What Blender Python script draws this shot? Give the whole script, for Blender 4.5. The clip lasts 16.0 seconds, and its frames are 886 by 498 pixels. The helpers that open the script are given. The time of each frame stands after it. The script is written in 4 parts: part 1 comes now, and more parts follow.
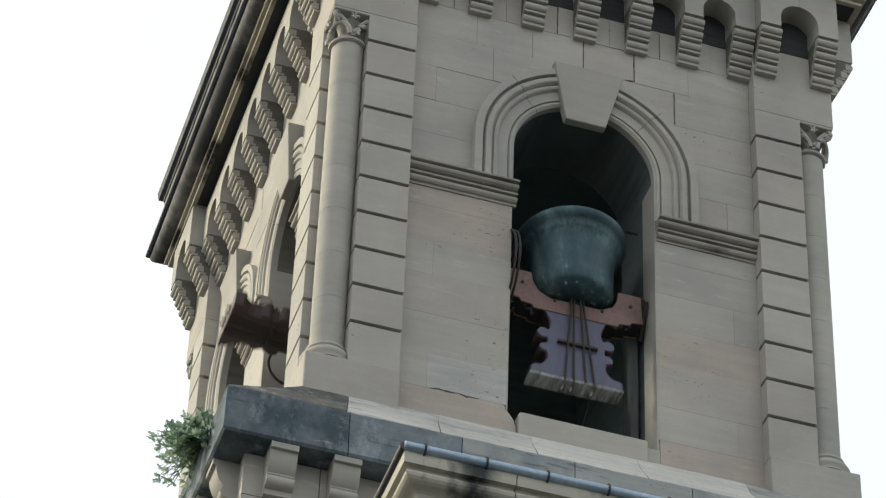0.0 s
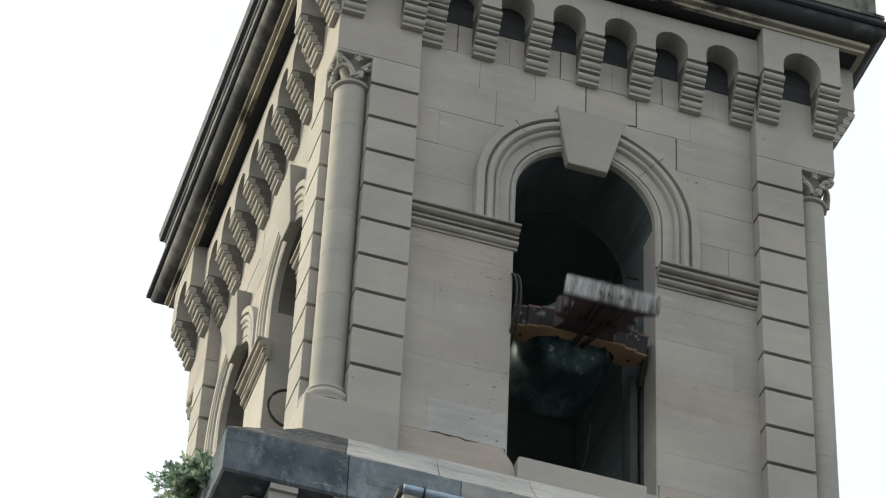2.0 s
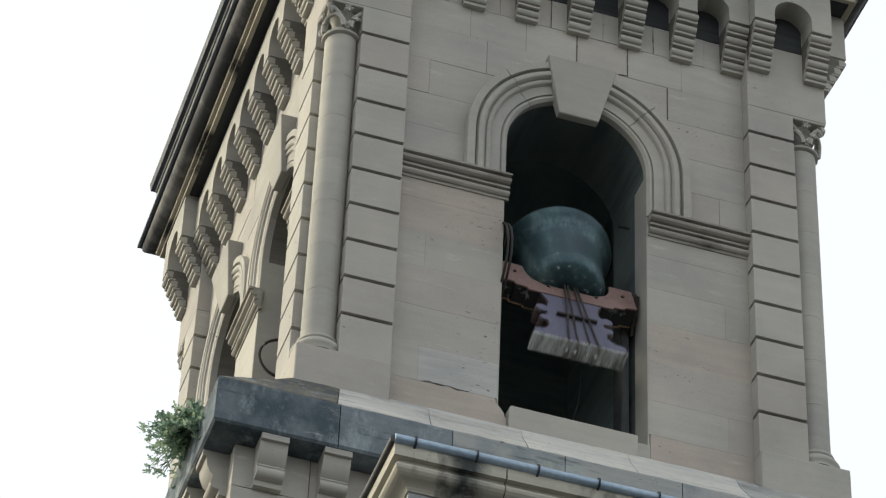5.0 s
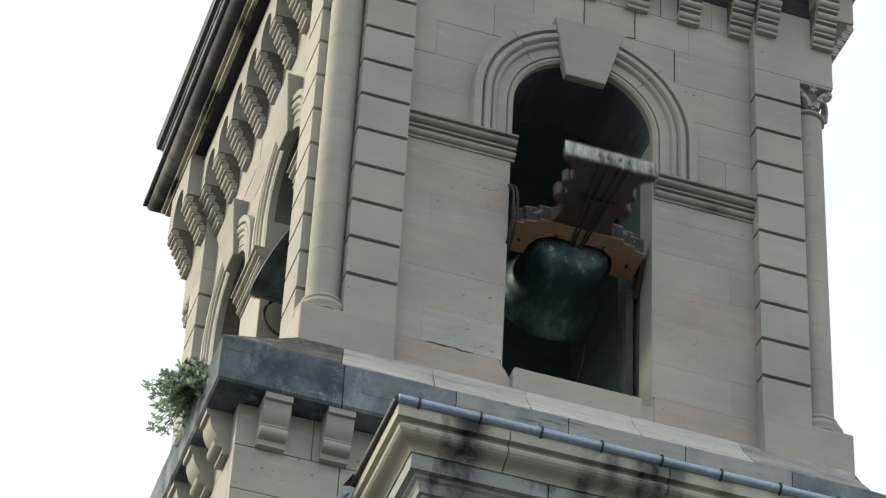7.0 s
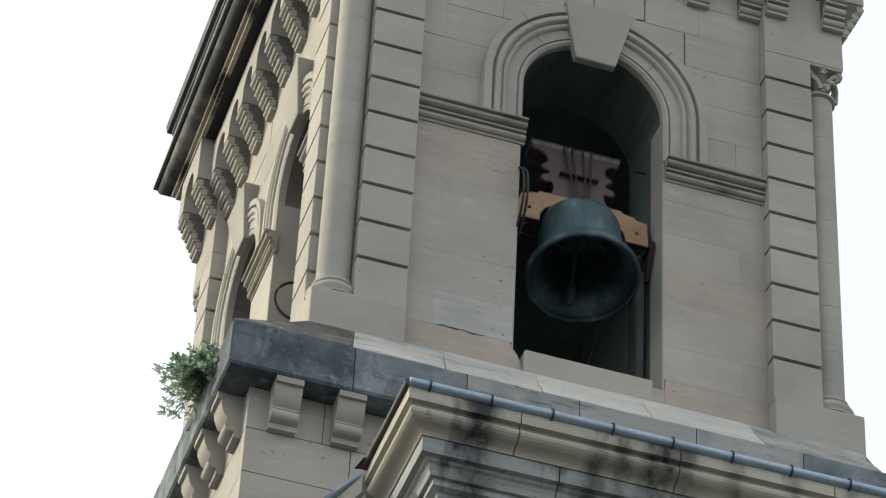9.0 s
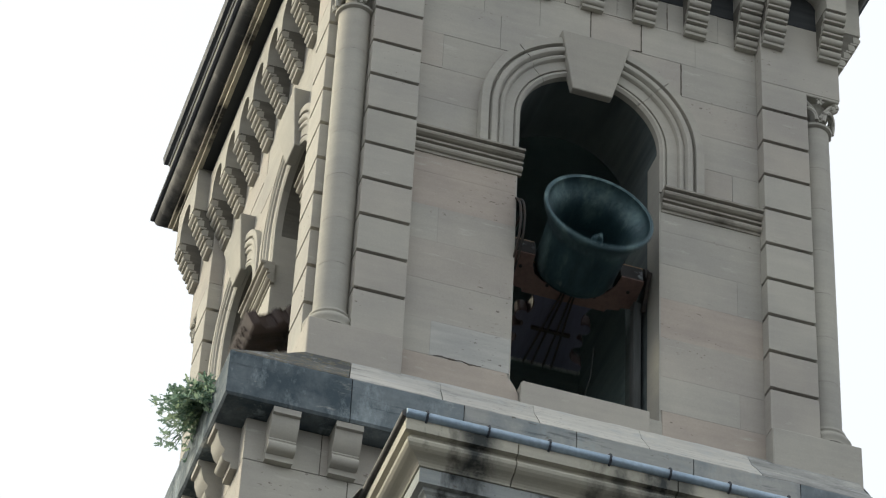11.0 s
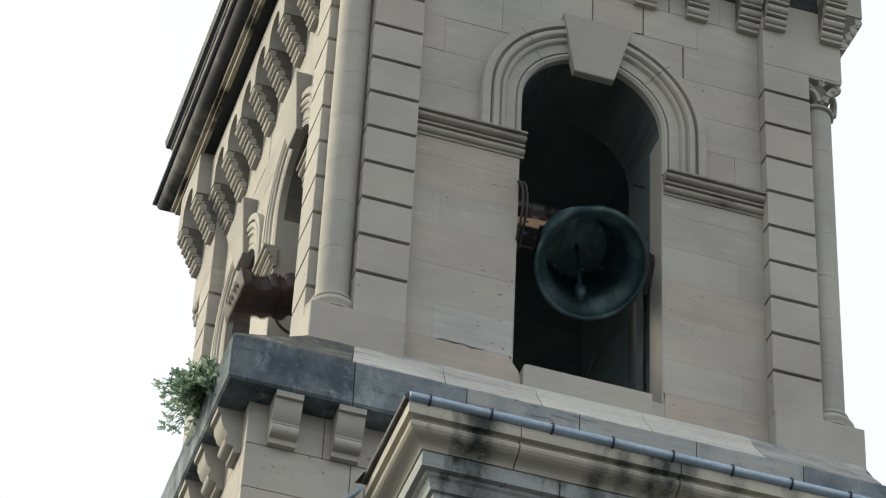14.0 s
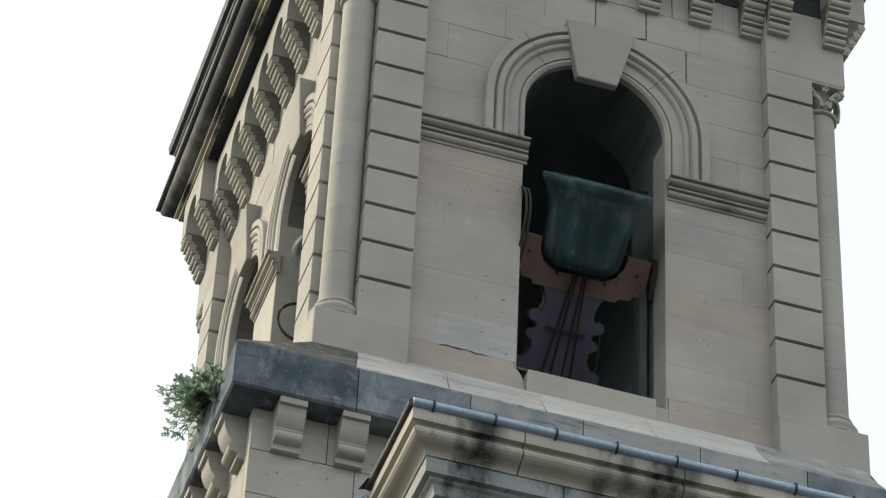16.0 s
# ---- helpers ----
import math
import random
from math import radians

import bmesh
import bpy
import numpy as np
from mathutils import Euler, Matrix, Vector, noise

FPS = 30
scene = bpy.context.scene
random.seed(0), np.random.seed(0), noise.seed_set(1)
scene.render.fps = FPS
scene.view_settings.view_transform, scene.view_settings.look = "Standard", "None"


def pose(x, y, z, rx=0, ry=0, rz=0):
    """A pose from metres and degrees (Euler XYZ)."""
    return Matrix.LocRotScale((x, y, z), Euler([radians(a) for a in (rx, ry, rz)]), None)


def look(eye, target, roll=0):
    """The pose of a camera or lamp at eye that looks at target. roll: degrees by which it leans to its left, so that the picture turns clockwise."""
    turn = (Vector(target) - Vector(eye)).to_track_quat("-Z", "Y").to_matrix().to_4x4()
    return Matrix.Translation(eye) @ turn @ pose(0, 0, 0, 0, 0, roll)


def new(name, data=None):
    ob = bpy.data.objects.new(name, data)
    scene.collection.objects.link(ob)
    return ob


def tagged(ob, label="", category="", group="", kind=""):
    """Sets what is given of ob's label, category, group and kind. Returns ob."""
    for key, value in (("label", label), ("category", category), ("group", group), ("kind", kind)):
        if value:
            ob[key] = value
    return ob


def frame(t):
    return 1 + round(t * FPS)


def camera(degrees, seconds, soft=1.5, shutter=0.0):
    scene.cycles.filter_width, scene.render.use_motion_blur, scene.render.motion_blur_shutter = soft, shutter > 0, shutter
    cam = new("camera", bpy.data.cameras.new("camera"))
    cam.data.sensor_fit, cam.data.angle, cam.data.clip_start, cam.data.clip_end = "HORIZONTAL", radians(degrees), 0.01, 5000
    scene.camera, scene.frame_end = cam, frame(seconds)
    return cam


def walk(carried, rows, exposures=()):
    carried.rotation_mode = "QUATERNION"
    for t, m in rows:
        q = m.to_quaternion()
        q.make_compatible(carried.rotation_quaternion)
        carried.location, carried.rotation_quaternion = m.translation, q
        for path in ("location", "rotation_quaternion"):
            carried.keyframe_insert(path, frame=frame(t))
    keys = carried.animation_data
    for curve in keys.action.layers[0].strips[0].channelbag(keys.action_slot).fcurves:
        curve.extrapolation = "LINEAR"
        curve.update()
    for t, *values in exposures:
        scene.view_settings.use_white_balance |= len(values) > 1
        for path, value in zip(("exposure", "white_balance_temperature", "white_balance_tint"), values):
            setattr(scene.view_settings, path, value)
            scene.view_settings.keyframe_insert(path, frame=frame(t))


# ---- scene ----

# ------------------------------------------------------------------ camera
EYE = (-7.262, -20.603, 1.6)
cam = camera(15.43, 16.0, soft=1.2, shutter=0.5)
AIM = [  # seconds, heading, rise, lean (degrees); a long lens held in the hand
    (0, -16.043, 41.381, 2.398), (0.5, -15.951, 41.554, 2.601), (1, -16.065, 41.725, 2.731), (1.5, -16.044, 41.924, 2.787),
    (2, -15.972, 42.138, 3.004), (2.5, -16.011, 42.126, 3.004), (3, -16.101, 41.948, 2.885), (3.5, -16.231, 41.743, 2.773),
    (4, -16.314, 41.616, 2.680), (4.5, -16.259, 41.452, 2.645), (7, -16.163, 40.576, 3.331), (7.5, -16.147, 40.482, 3.282),
    (8, -16.060, 40.398, 3.116), (8.5, -15.997, 40.272, 3.084), (9, -15.944, 40.267, 3.303), (9.5, -15.897, 40.347, 3.442),
    (10, -15.963, 40.596, 3.351), (12.5, -15.961, 40.864, 3.133), (13, -16.022, 40.781, 3.110), (13.5, -15.956, 40.643, 3.055),
    (14, -15.942, 40.515, 3.103), (14.5, -15.858, 40.387, 3.202), (15, -15.939, 40.282, 3.204), (15.5, -15.849, 40.416, 3.059),
    (16, -15.855, 40.614, 3.048),
]
walk(cam, [(t, pose(*EYE, 90 + rise, 0, heading) @ pose(0, 0, 0, 0, 0, lean)) for t, heading, rise, lean in AIM])

# ------------------------------------------------------------------ light
SUN_FROM = Vector((-0.70, 0.48, 0.52))  # towards the bright part of the overcast sky
world = bpy.data.worlds.new("overcast_sky")
scene.world = world
world.use_nodes = True
wn, wl = world.node_tree.nodes, world.node_tree.links
wn.clear()
sky = wn.new("ShaderNodeTexSky")
sky.sky_type, sky.sun_disc = "NISHITA", False
sky.sun_elevation = math.asin(SUN_FROM.normalized().z)
sky.sun_rotation = math.atan2(SUN_FROM.x, SUN_FROM.y)
sky.air_density, sky.dust_density = 1.0, 6.0
sky_bg, cloud_bg, both, wout = (wn.new(k) for k in ("ShaderNodeBackground", "ShaderNodeBackground", "ShaderNodeAddShader", "ShaderNodeOutputWorld"))
sky_bg.inputs["Strength"].default_value = 0.05
cloud_bg.inputs["Color"].default_value = (0.968, 1.0, 1.0, 1)
cloud_bg.inputs["Strength"].default_value = 0.92
wl.new(sky.outputs[0], sky_bg.inputs["Color"])
wl.new(sky_bg.outputs[0], both.inputs[0])
wl.new(cloud_bg.outputs[0], both.inputs[1])
wl.new(both.outputs[0], wout.inputs["Surface"])
sun = new("sun", bpy.data.lights.new("sun", "SUN"))
sun.data.energy, sun.data.angle, sun.data.color = 2.95, radians(11), (1.0, 0.93, 0.69)
sun.matrix_world = look(SUN_FROM * 60, (0, 0, 0))


# ------------------------------------------------------------------ materials
def material(name):
    m = bpy.data.materials.new(name)
    m.use_nodes = True
    return m, m.node_tree.nodes, m.node_tree.links, m.node_tree.nodes["Principled BSDF"]


def ramp(nodes, links, source, stops):
    r = nodes.new("ShaderNodeValToRGB")
    while len(r.color_ramp.elements) < len(stops):
        r.color_ramp.elements.new(0.5)
    for e, (p, c) in zip(r.color_ramp.elements, stops):
        e.position, e.color = p, (*c, 1) if len(c) == 3 else c
    links.new(source, r.inputs["Fac"])
    return r.outputs["Color"]


def noise_tex(nodes, links, coord, scale, detail=6, rough=0.6, stretch=None):
    n = nodes.new("ShaderNodeTexNoise")
    n.inputs["Scale"].default_value, n.inputs["Detail"].default_value, n.inputs["Roughness"].default_value = scale, detail, rough
    if stretch:
        mp = nodes.new("ShaderNodeMapping")
        mp.inputs["Scale"].default_value = stretch
        links.new(coord, mp.inputs["Vector"])
        coord = mp.outputs["Vector"]
    links.new(coord, n.inputs["Vector"])
    return n.outputs["Fac"]


def mix(nodes, links, fac, a, b, kind="MIX"):
    m = nodes.new("ShaderNodeMix")
    m.data_type, m.blend_type = "RGBA", kind
    for key, v in ((0, fac), (6, a), (7, b)):
        if isinstance(v, (int, float)):
            m.inputs[key].default_value = v
        elif isinstance(v, tuple):
            m.inputs[key].default_value = (*v, 1)
        else:
            links.new(v, m.inputs[key])
    return m.outputs[2]


def bump(nodes, links, bsdf, height, strength, distance):
    b = nodes.new("ShaderNodeBump")
    b.inputs["Strength"].default_value, b.inputs["Distance"].default_value = strength, distance
    links.new(height, b.inputs["Height"])
    links.new(b.outputs["Normal"], bsdf.inputs["Normal"])


def stone(name, light, dark, pink=(0.36, 0.25, 0.20), pink_amount=0.5, stain=None, stain_at=(0.5, 0.7), stain_scale=1.2, stain_stretch=(1, 1, 0.35), vary=0.22, lichen=None, pits=False, drip=None, own=None, moss=None, streaks=None):
    """Ashlar: a tone of its own for every block, soft bedding bands, pits, and stains."""
    m, n, l, bsdf = material(name)
    geo, info = n.new("ShaderNodeNewGeometry"), n.new("ShaderNodeObjectInfo")
    pos = geo.outputs["Position"]
    big = noise_tex(n, l, pos, 0.9, 5, 0.55)
    bed = noise_tex(n, l, pos, 2.2, 4, 0.6, (0.5, 0.5, 5.0))
    fine = noise_tex(n, l, pos, 55, 4, 0.7)
    col = ramp(n, l, bed, [(0.30, dark), (0.70, light)])
    tint = ramp(n, l, info.outputs["Random"], [(0.55, (0, 0, 0)), (0.95, (pink_amount,) * 3)])
    col = mix(n, l, tint, col, pink)
    tone = ramp(n, l, info.outputs["Random"], [(0.0, (1 - vary,) * 3), (0.5, (1.0, 1.0, 1.0)), (1.0, (1 - vary / 2,) * 3)])
    col = mix(n, l, 1.0, col, tone, "MULTIPLY")
    patch = ramp(n, l, big, [(0.35, (0.84, 0.84, 0.85)), (0.65, (1.06, 1.05, 1.02))])
    col = mix(n, l, 1.0, col, patch, "MULTIPLY")
    grain = ramp(n, l, fine, [(0.3, (0.955, 0.955, 0.955)), (0.7, (1.03, 1.03, 1.03))])
    col = mix(n, l, 1.0, col, grain, "MULTIPLY")
    if stain:
        s = noise_tex(n, l, pos, stain_scale, 7, 0.62, stain_stretch)
        fac = ramp(n, l, s, [(stain_at[0], (0, 0, 0)), (stain_at[1], (1, 1, 1))])
        col = mix(n, l, fac, col, stain)
    if lichen:
        s = noise_tex(n, l, pos, 9, 8, 0.75)
        fac = ramp(n, l, s, [(0.56, (0, 0, 0)), (0.63, (0.8, 0.8, 0.8))])
        col = mix(n, l, fac, col, lichen)
    if own:
        # every block is weathered by its own amount, kept as the object's colour
        amount = n.new("ShaderNodeSeparateColor")
        l.new(info.outputs["Color"], amount.inputs["Color"])
        total = n.new("ShaderNodeMath")
        l.new(noise_tex(n, l, pos, 2.3, 8, 0.66, (1, 1, 0.8)), total.inputs[0])
        l.new(amount.outputs["Red"], total.inputs[1])
        col = mix(n, l, ramp(n, l, total.outputs[0], [(0.80, (0, 0, 0)), (1.0, (0.55, 0.55, 0.55)), (1.0 + 1e-4, (0.55, 0.55, 0.55))]), col, own)
        deep = n.new("ShaderNodeMath")
        deep.operation = "MULTIPLY"
        l.new(total.outputs[0], deep.inputs[0])
        deep.inputs[1].default_value = 0.7
        col = mix(n, l, ramp(n, l, deep.outputs[0], [(0.74, (0, 0, 0)), (0.95, (0.9, 0.9, 0.9))]), col, tuple(c * 0.45 for c in own))
        if streaks:
            pale = ramp(n, l, noise_tex(n, l, pos, 3.4, 9, 0.74, (1, 1, 0.45)), [(0.52, (0, 0, 0)), (0.66, (0.75, 0.75, 0.75))])
            col = mix(n, l, pale, col, streaks)
            bed_lines = ramp(n, l, noise_tex(n, l, pos, 5.0, 8, 0.7, (0.35, 0.35, 3.0)), [(0.58, (0, 0, 0)), (0.70, (0.7, 0.7, 0.7))])
            col = mix(n, l, bed_lines, col, tuple(c * 0.35 for c in own))
        if moss:
            spots = ramp(n, l, noise_tex(n, l, pos, 14, 6, 0.7), [(0.50, (0, 0, 0)), (0.58, (0.85, 0.85, 0.85))])
            where = ramp(n, l, amount.outputs["Green"], [(0.2, (0, 0, 0)), (0.9, (1, 1, 1))])
            col = mix(n, l, mix(n, l, 1.0, spots, where, "MULTIPLY"), col, moss)
    if drip:
        # rain runs under the leaking places of the gutter: (where along it, half width, strength)
        sep = n.new("ShaderNodeSeparateXYZ")
        l.new(pos, sep.inputs[0])
        shift = n.new("ShaderNodeMath")
        shift.operation = "MULTIPLY_ADD"
        l.new(noise_tex(n, l, pos, 4.0, 5, 0.65), shift.inputs[0])
        shift.inputs[1].default_value, shift.inputs[2].default_value = 0.28, -0.14
        wave = n.new("ShaderNodeMath")
        l.new(sep.outputs["X"], wave.inputs[0])
        l.new(shift.outputs[0], wave.inputs[1])
        blot = ramp(n, l, noise_tex(n, l, pos, 3.2, 7, 0.7, (1, 1, 0.5)), [(0.34, (0.25, 0.25, 0.25)), (0.56, (1, 1, 1))])
        for where_x, wide, strong in drip:
            away = n.new("ShaderNodeMath")
            away.operation = "SUBTRACT"
            l.new(wave.outputs[0], away.inputs[0])
            away.inputs[1].default_value = where_x
            size = n.new("ShaderNodeMath")
            size.operation = "ABSOLUTE"
            l.new(away.outputs[0], size.inputs[0])
            lane = ramp(n, l, size.outputs[0], [(wide * 0.25, (strong,) * 3), (wide, (0, 0, 0))])
            col = mix(n, l, mix(n, l, 1.0, lane, blot, "MULTIPLY"), col, (0.030, 0.037, 0.041))
    if pits:
        where = ramp(n, l, noise_tex(n, l, pos, 0.8, 3, 0.5, (1, 1, 2.5)), [(0.52, (0, 0, 0)), (0.62, (1, 1, 1))])
        spot = ramp(n, l, noise_tex(n, l, pos, 24, 3, 0.5, (0.7, 0.7, 1.8)), [(0.66, (0, 0, 0)), (0.70, (0.75, 0.75, 0.75))])
        col = mix(n, l, mix(n, l, 1.0, where, spot, "MULTIPLY"), col, (0.10, 0.085, 0.07))
        worn = ramp(n, l, noise_tex(n, l, pos, 3.0, 8, 0.7, (0.8, 0.8, 4)), [(0.60, (0, 0, 0)), (0.68, (0.55, 0.55, 0.55))])
        col = mix(n, l, worn, col, (0.50, 0.50, 0.46))
    holes = noise_tex(n, l, pos, 16, 6, 0.7)
    both_h = mix(n, l, 0.5, fine, holes)
    l.new(col, bsdf.inputs["Base Color"])
    bsdf.inputs["Roughness"].default_value = 0.88
    bsdf.inputs["Specular IOR Level"].default_value = 0.25
    bump(n, l, bsdf, both_h, 0.22, 0.010)
    return m


def plain(name, color, rough=0.6, metal=0.0, other=None, scale=8.0, at=(0.4, 0.65), bumps=0.15, stretch=None):
    m, n, l, bsdf = material(name)
    tc = n.new("ShaderNodeTexCoord")
    f = noise_tex(n, l, tc.outputs["Object"], scale, 6, 0.65, stretch)
    g = noise_tex(n, l, tc.outputs["Object"], scale * 9, 4, 0.6, stretch)
    col = ramp(n, l, f, [(at[0], color), (at[1], other or tuple(c * 0.75 for c in color))])
    col = mix(n, l, 1.0, col, ramp(n, l, g, [(0.3, (0.85,) * 3), (0.7, (1.1,) * 3)]), "MULTIPLY")
    l.new(col, bsdf.inputs["Base Color"])
    l.new(ramp(n, l, f, [(0.3, (max(rough - 0.12, 0.05),) * 3), (0.7, (min(rough + 0.12, 1),) * 3)]), bsdf.inputs["Roughness"])
    bsdf.inputs["Metallic"].default_value = metal
    bump(n, l, bsdf, g, bumps, 0.006)
    return m


LEAKS = ((-1.62, 0.20, 0.95), (-0.70, 0.15, 0.8), (-0.48, 0.12, 0.75), (-0.20, 0.22, 0.95), (0.02, 0.13, 0.7), (0.38, 0.11, 0.6), (0.85, 0.10, 0.5), (1.35, 0.14, 0.6))
SAND = stone("sandstone", (0.455, 0.444, 0.408), (0.415, 0.405, 0.373), pink=(0.44, 0.385, 0.350), pink_amount=0.30, pits=True, vary=0.09)
SAND_PALE = stone("pale_grey_sandstone", (0.50, 0.505, 0.49), (0.40, 0.405, 0.395), pink_amount=0.0, pits=True, vary=0.02)
SAND_PINK = stone("pinkish_sandstone", (0.475, 0.425, 0.378), (0.42, 0.375, 0.335), pink_amount=0.0, pits=True, vary=0.03)
SAND_TRIM = stone("carved_sandstone", (0.445, 0.436, 0.398), (0.40, 0.393, 0.362), pink_amount=0.05, vary=0.06)
SAND_IMPOST = stone("weathered_impost_stone", (0.40, 0.385, 0.345), (0.30, 0.29, 0.262), pink_amount=0.05, vary=0.06, stain=(0.13, 0.12, 0.105), stain_at=(0.52, 0.72), stain_scale=2.0, stain_stretch=(1, 1, 3))
SAND_CORNICE = stone("cornice_sandstone", (0.44, 0.41, 0.33), (0.35, 0.33, 0.27), pink_amount=0.1, vary=0.1, stain=(0.035, 0.035, 0.034), stain_at=(0.52, 0.64), stain_scale=1.4, stain_stretch=(1, 1, 2.2))
PARAPET_STONE = stone("mossy_parapet_stone", (0.26, 0.265, 0.225), (0.17, 0.175, 0.15), pink_amount=0.0, vary=0.1, stain=(0.03, 0.032, 0.034), stain_at=(0.50, 0.60), stain_scale=1.8, stain_stretch=(1, 1, 0.6))
LEDGE_STONE = stone("weathered_ledge_stone", (0.42, 0.435, 0.425), (0.32, 0.34, 0.345), pink=(0.45, 0.435, 0.405), pink_amount=0.2, vary=0.12, own=(0.100, 0.150, 0.190), streaks=(0.34, 0.40, 0.43), pits=True)
SLOPE_STONE = stone("weathered_sloping_stone", (0.60, 0.59, 0.55), (0.47, 0.465, 0.44), pink_amount=0.0, vary=0.1, own=(0.12, 0.135, 0.145), streaks=(0.42, 0.44, 0.45), moss=(0.15, 0.132, 0.085), lichen=(0.40, 0.40, 0.38), pits=True)
JOINT = stone("pale_joint_mortar", (0.40, 0.385, 0.355), (0.29, 0.28, 0.255), vary=0.0, pink_amount=0.0)
PORCH_STONE = stone("rain_streaked_sandstone", (0.55, 0.535, 0.455), (0.45, 0.44, 0.385), pink_amount=0.1, vary=0.1, drip=LEAKS, stain=(0.045, 0.045, 0.042), stain_at=(0.60, 0.72), stain_scale=2.1, stain_stretch=(1.0, 1.0, 0.35), pits=True)
PORCH_GREY = stone("weathered_grey_stone", (0.50, 0.535, 0.535), (0.35, 0.385, 0.395), pink=(0.46, 0.455, 0.42), pink_amount=0.6, vary=0.2, drip=LEAKS, stain=(0.03, 0.036, 0.04), stain_at=(0.57, 0.68), stain_scale=2.4, stain_stretch=(1.0, 1.0, 0.35), pits=True)
# dark joints; in the pilasters' grooves this colour stands for shade
DARK_JOINT = stone("dark_joint_mortar", (0.13, 0.115, 0.10), (0.09, 0.08, 0.07), vary=0.0, pink_amount=0.0)
# the shade deep in the front opening is part of this colour
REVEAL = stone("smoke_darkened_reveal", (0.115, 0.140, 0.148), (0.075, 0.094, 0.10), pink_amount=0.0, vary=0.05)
# stain and the shade under the cornice share this near-black colour
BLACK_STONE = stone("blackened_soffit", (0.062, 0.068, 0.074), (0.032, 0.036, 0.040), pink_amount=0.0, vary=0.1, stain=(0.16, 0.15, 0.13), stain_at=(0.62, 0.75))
# soot and painted shade in one colour; side vaults and jambs use it too
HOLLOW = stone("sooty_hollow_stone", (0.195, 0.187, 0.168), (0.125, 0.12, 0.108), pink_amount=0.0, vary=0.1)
# inside of the belfry: its bluish dimness is mixed into the stone colour
DIM_STONE = stone("dark_belfry_stone", (0.26, 0.345, 0.37), (0.19, 0.255, 0.275), pink_amount=0.0, vary=0.1)


def bronze(name, tone):
    """Dark bronze under a blue-green patina, with pale streaks and droppings."""
    m, n, l, bsdf = material(name)
    pos = n.new("ShaderNodeTexCoord").outputs["Object"]
    cloud = noise_tex(n, l, pos, 3.2, 6, 0.62, (1, 1, 0.5))
    fine = noise_tex(n, l, pos, 38, 5, 0.65)
    col = ramp(n, l, cloud, [(p, tuple(c * tone for c in rgb)) for p, rgb in ((0.32, (0.020, 0.045, 0.058)), (0.50, (0.042, 0.085, 0.100)), (0.68, (0.15, 0.23, 0.235)))])
    streak = ramp(n, l, noise_tex(n, l, pos, 9, 5, 0.7, (1, 1, 0.16)), [(0.60, (0, 0, 0)), (0.78, (0.35, 0.35, 0.35))])
    col = mix(n, l, streak, col, (0.16, 0.21, 0.21))
    # a band of pale scale round the lip, droppings round the crown
    sep = n.new("ShaderNodeSeparateXYZ")
    l.new(pos, sep.inputs[0])
    height = n.new("ShaderNodeMapRange")
    height.inputs["From Min"].default_value, height.inputs["From Max"].default_value = -0.80, 0.0
    l.new(sep.outputs["Z"], height.inputs["Value"])
    lip = ramp(n, l, height.outputs[0], [(0.08, (0, 0, 0)), (0.16, (1, 1, 1)), (0.22, (1, 1, 1)), (0.30, (0, 0, 0))])
    brushed = ramp(n, l, noise_tex(n, l, pos, 22, 5, 0.7, (1, 1, 0.25)), [(0.40, (0, 0, 0)), (0.75, (0.42, 0.42, 0.42))])
    col = mix(n, l, mix(n, l, 1.0, lip, brushed, "MULTIPLY"), col, (0.22, 0.30, 0.32))
    crown = ramp(n, l, height.outputs[0], [(0.74, (0, 0, 0)), (0.90, (1, 1, 1))])
    spots = ramp(n, l, noise_tex(n, l, pos, 13, 4, 0.6, (1, 1, 0.6)), [(0.60, (0, 0, 0)), (0.68, (0.75, 0.75, 0.75))])
    col = mix(n, l, mix(n, l, 1.0, spots, crown, "MULTIPLY"), col, (0.40, 0.43, 0.41))
    col = mix(n, l, 1.0, col, ramp(n, l, fine, [(0.3, (0.85,) * 3), (0.7, (1.12,) * 3)]), "MULTIPLY")
    l.new(col, bsdf.inputs["Base Color"])
    l.new(ramp(n, l, cloud, [(0.3, (0.36,) * 3), (0.7, (0.62,) * 3)]), bsdf.inputs["Roughness"])
    bsdf.inputs["Metallic"].default_value = 0.45
    bump(n, l, bsdf, fine, 0.15, 0.005)
    return m


# the second is the same bronze, darkened for the shade of the side openings
BRONZE, DIM_BRONZE = bronze("patinated_bronze", 1.0), bronze("blackened_bronze", 0.4)
YOKE_RED = plain("weathered_red_brown_wood", (0.038, 0.024, 0.025), 0.5, 0, (0.085, 0.056, 0.056), 6, (0.4, 0.7), 0.3, (1, 1, 0.12))
YOKE_PINK = plain("faded_pink_board", (0.20, 0.125, 0.11), 0.7, 0, (0.14, 0.085, 0.075), 3, (0.45, 0.8), 0.15)
SLATE = plain("slate_purple_paint", (0.080, 0.082, 0.135), 0.6, 0, (0.125, 0.125, 0.18), 6, (0.4, 0.7), 0.3, (1, 1, 0.12))
YOKE_TAN = plain("ochre_painted_board", (0.32, 0.205, 0.125), 0.7, 0, (0.24, 0.145, 0.085), 3, (0.45, 0.8), 0.15)
IRON = plain("dark_iron", (0.03, 0.03, 0.032), 0.7, 0.35, (0.06, 0.045, 0.035), 12)
ZINC = plain("grey_zinc_gutter", (0.28, 0.375, 0.485), 0.42, 0.35, (0.40, 0.50, 0.60), 3, (0.4, 0.7), 0.08)
EDGE_ZINC = plain("blue_black_metal", (0.018, 0.026, 0.040), 0.75, 0.0, (0.045, 0.055, 0.075), 4)
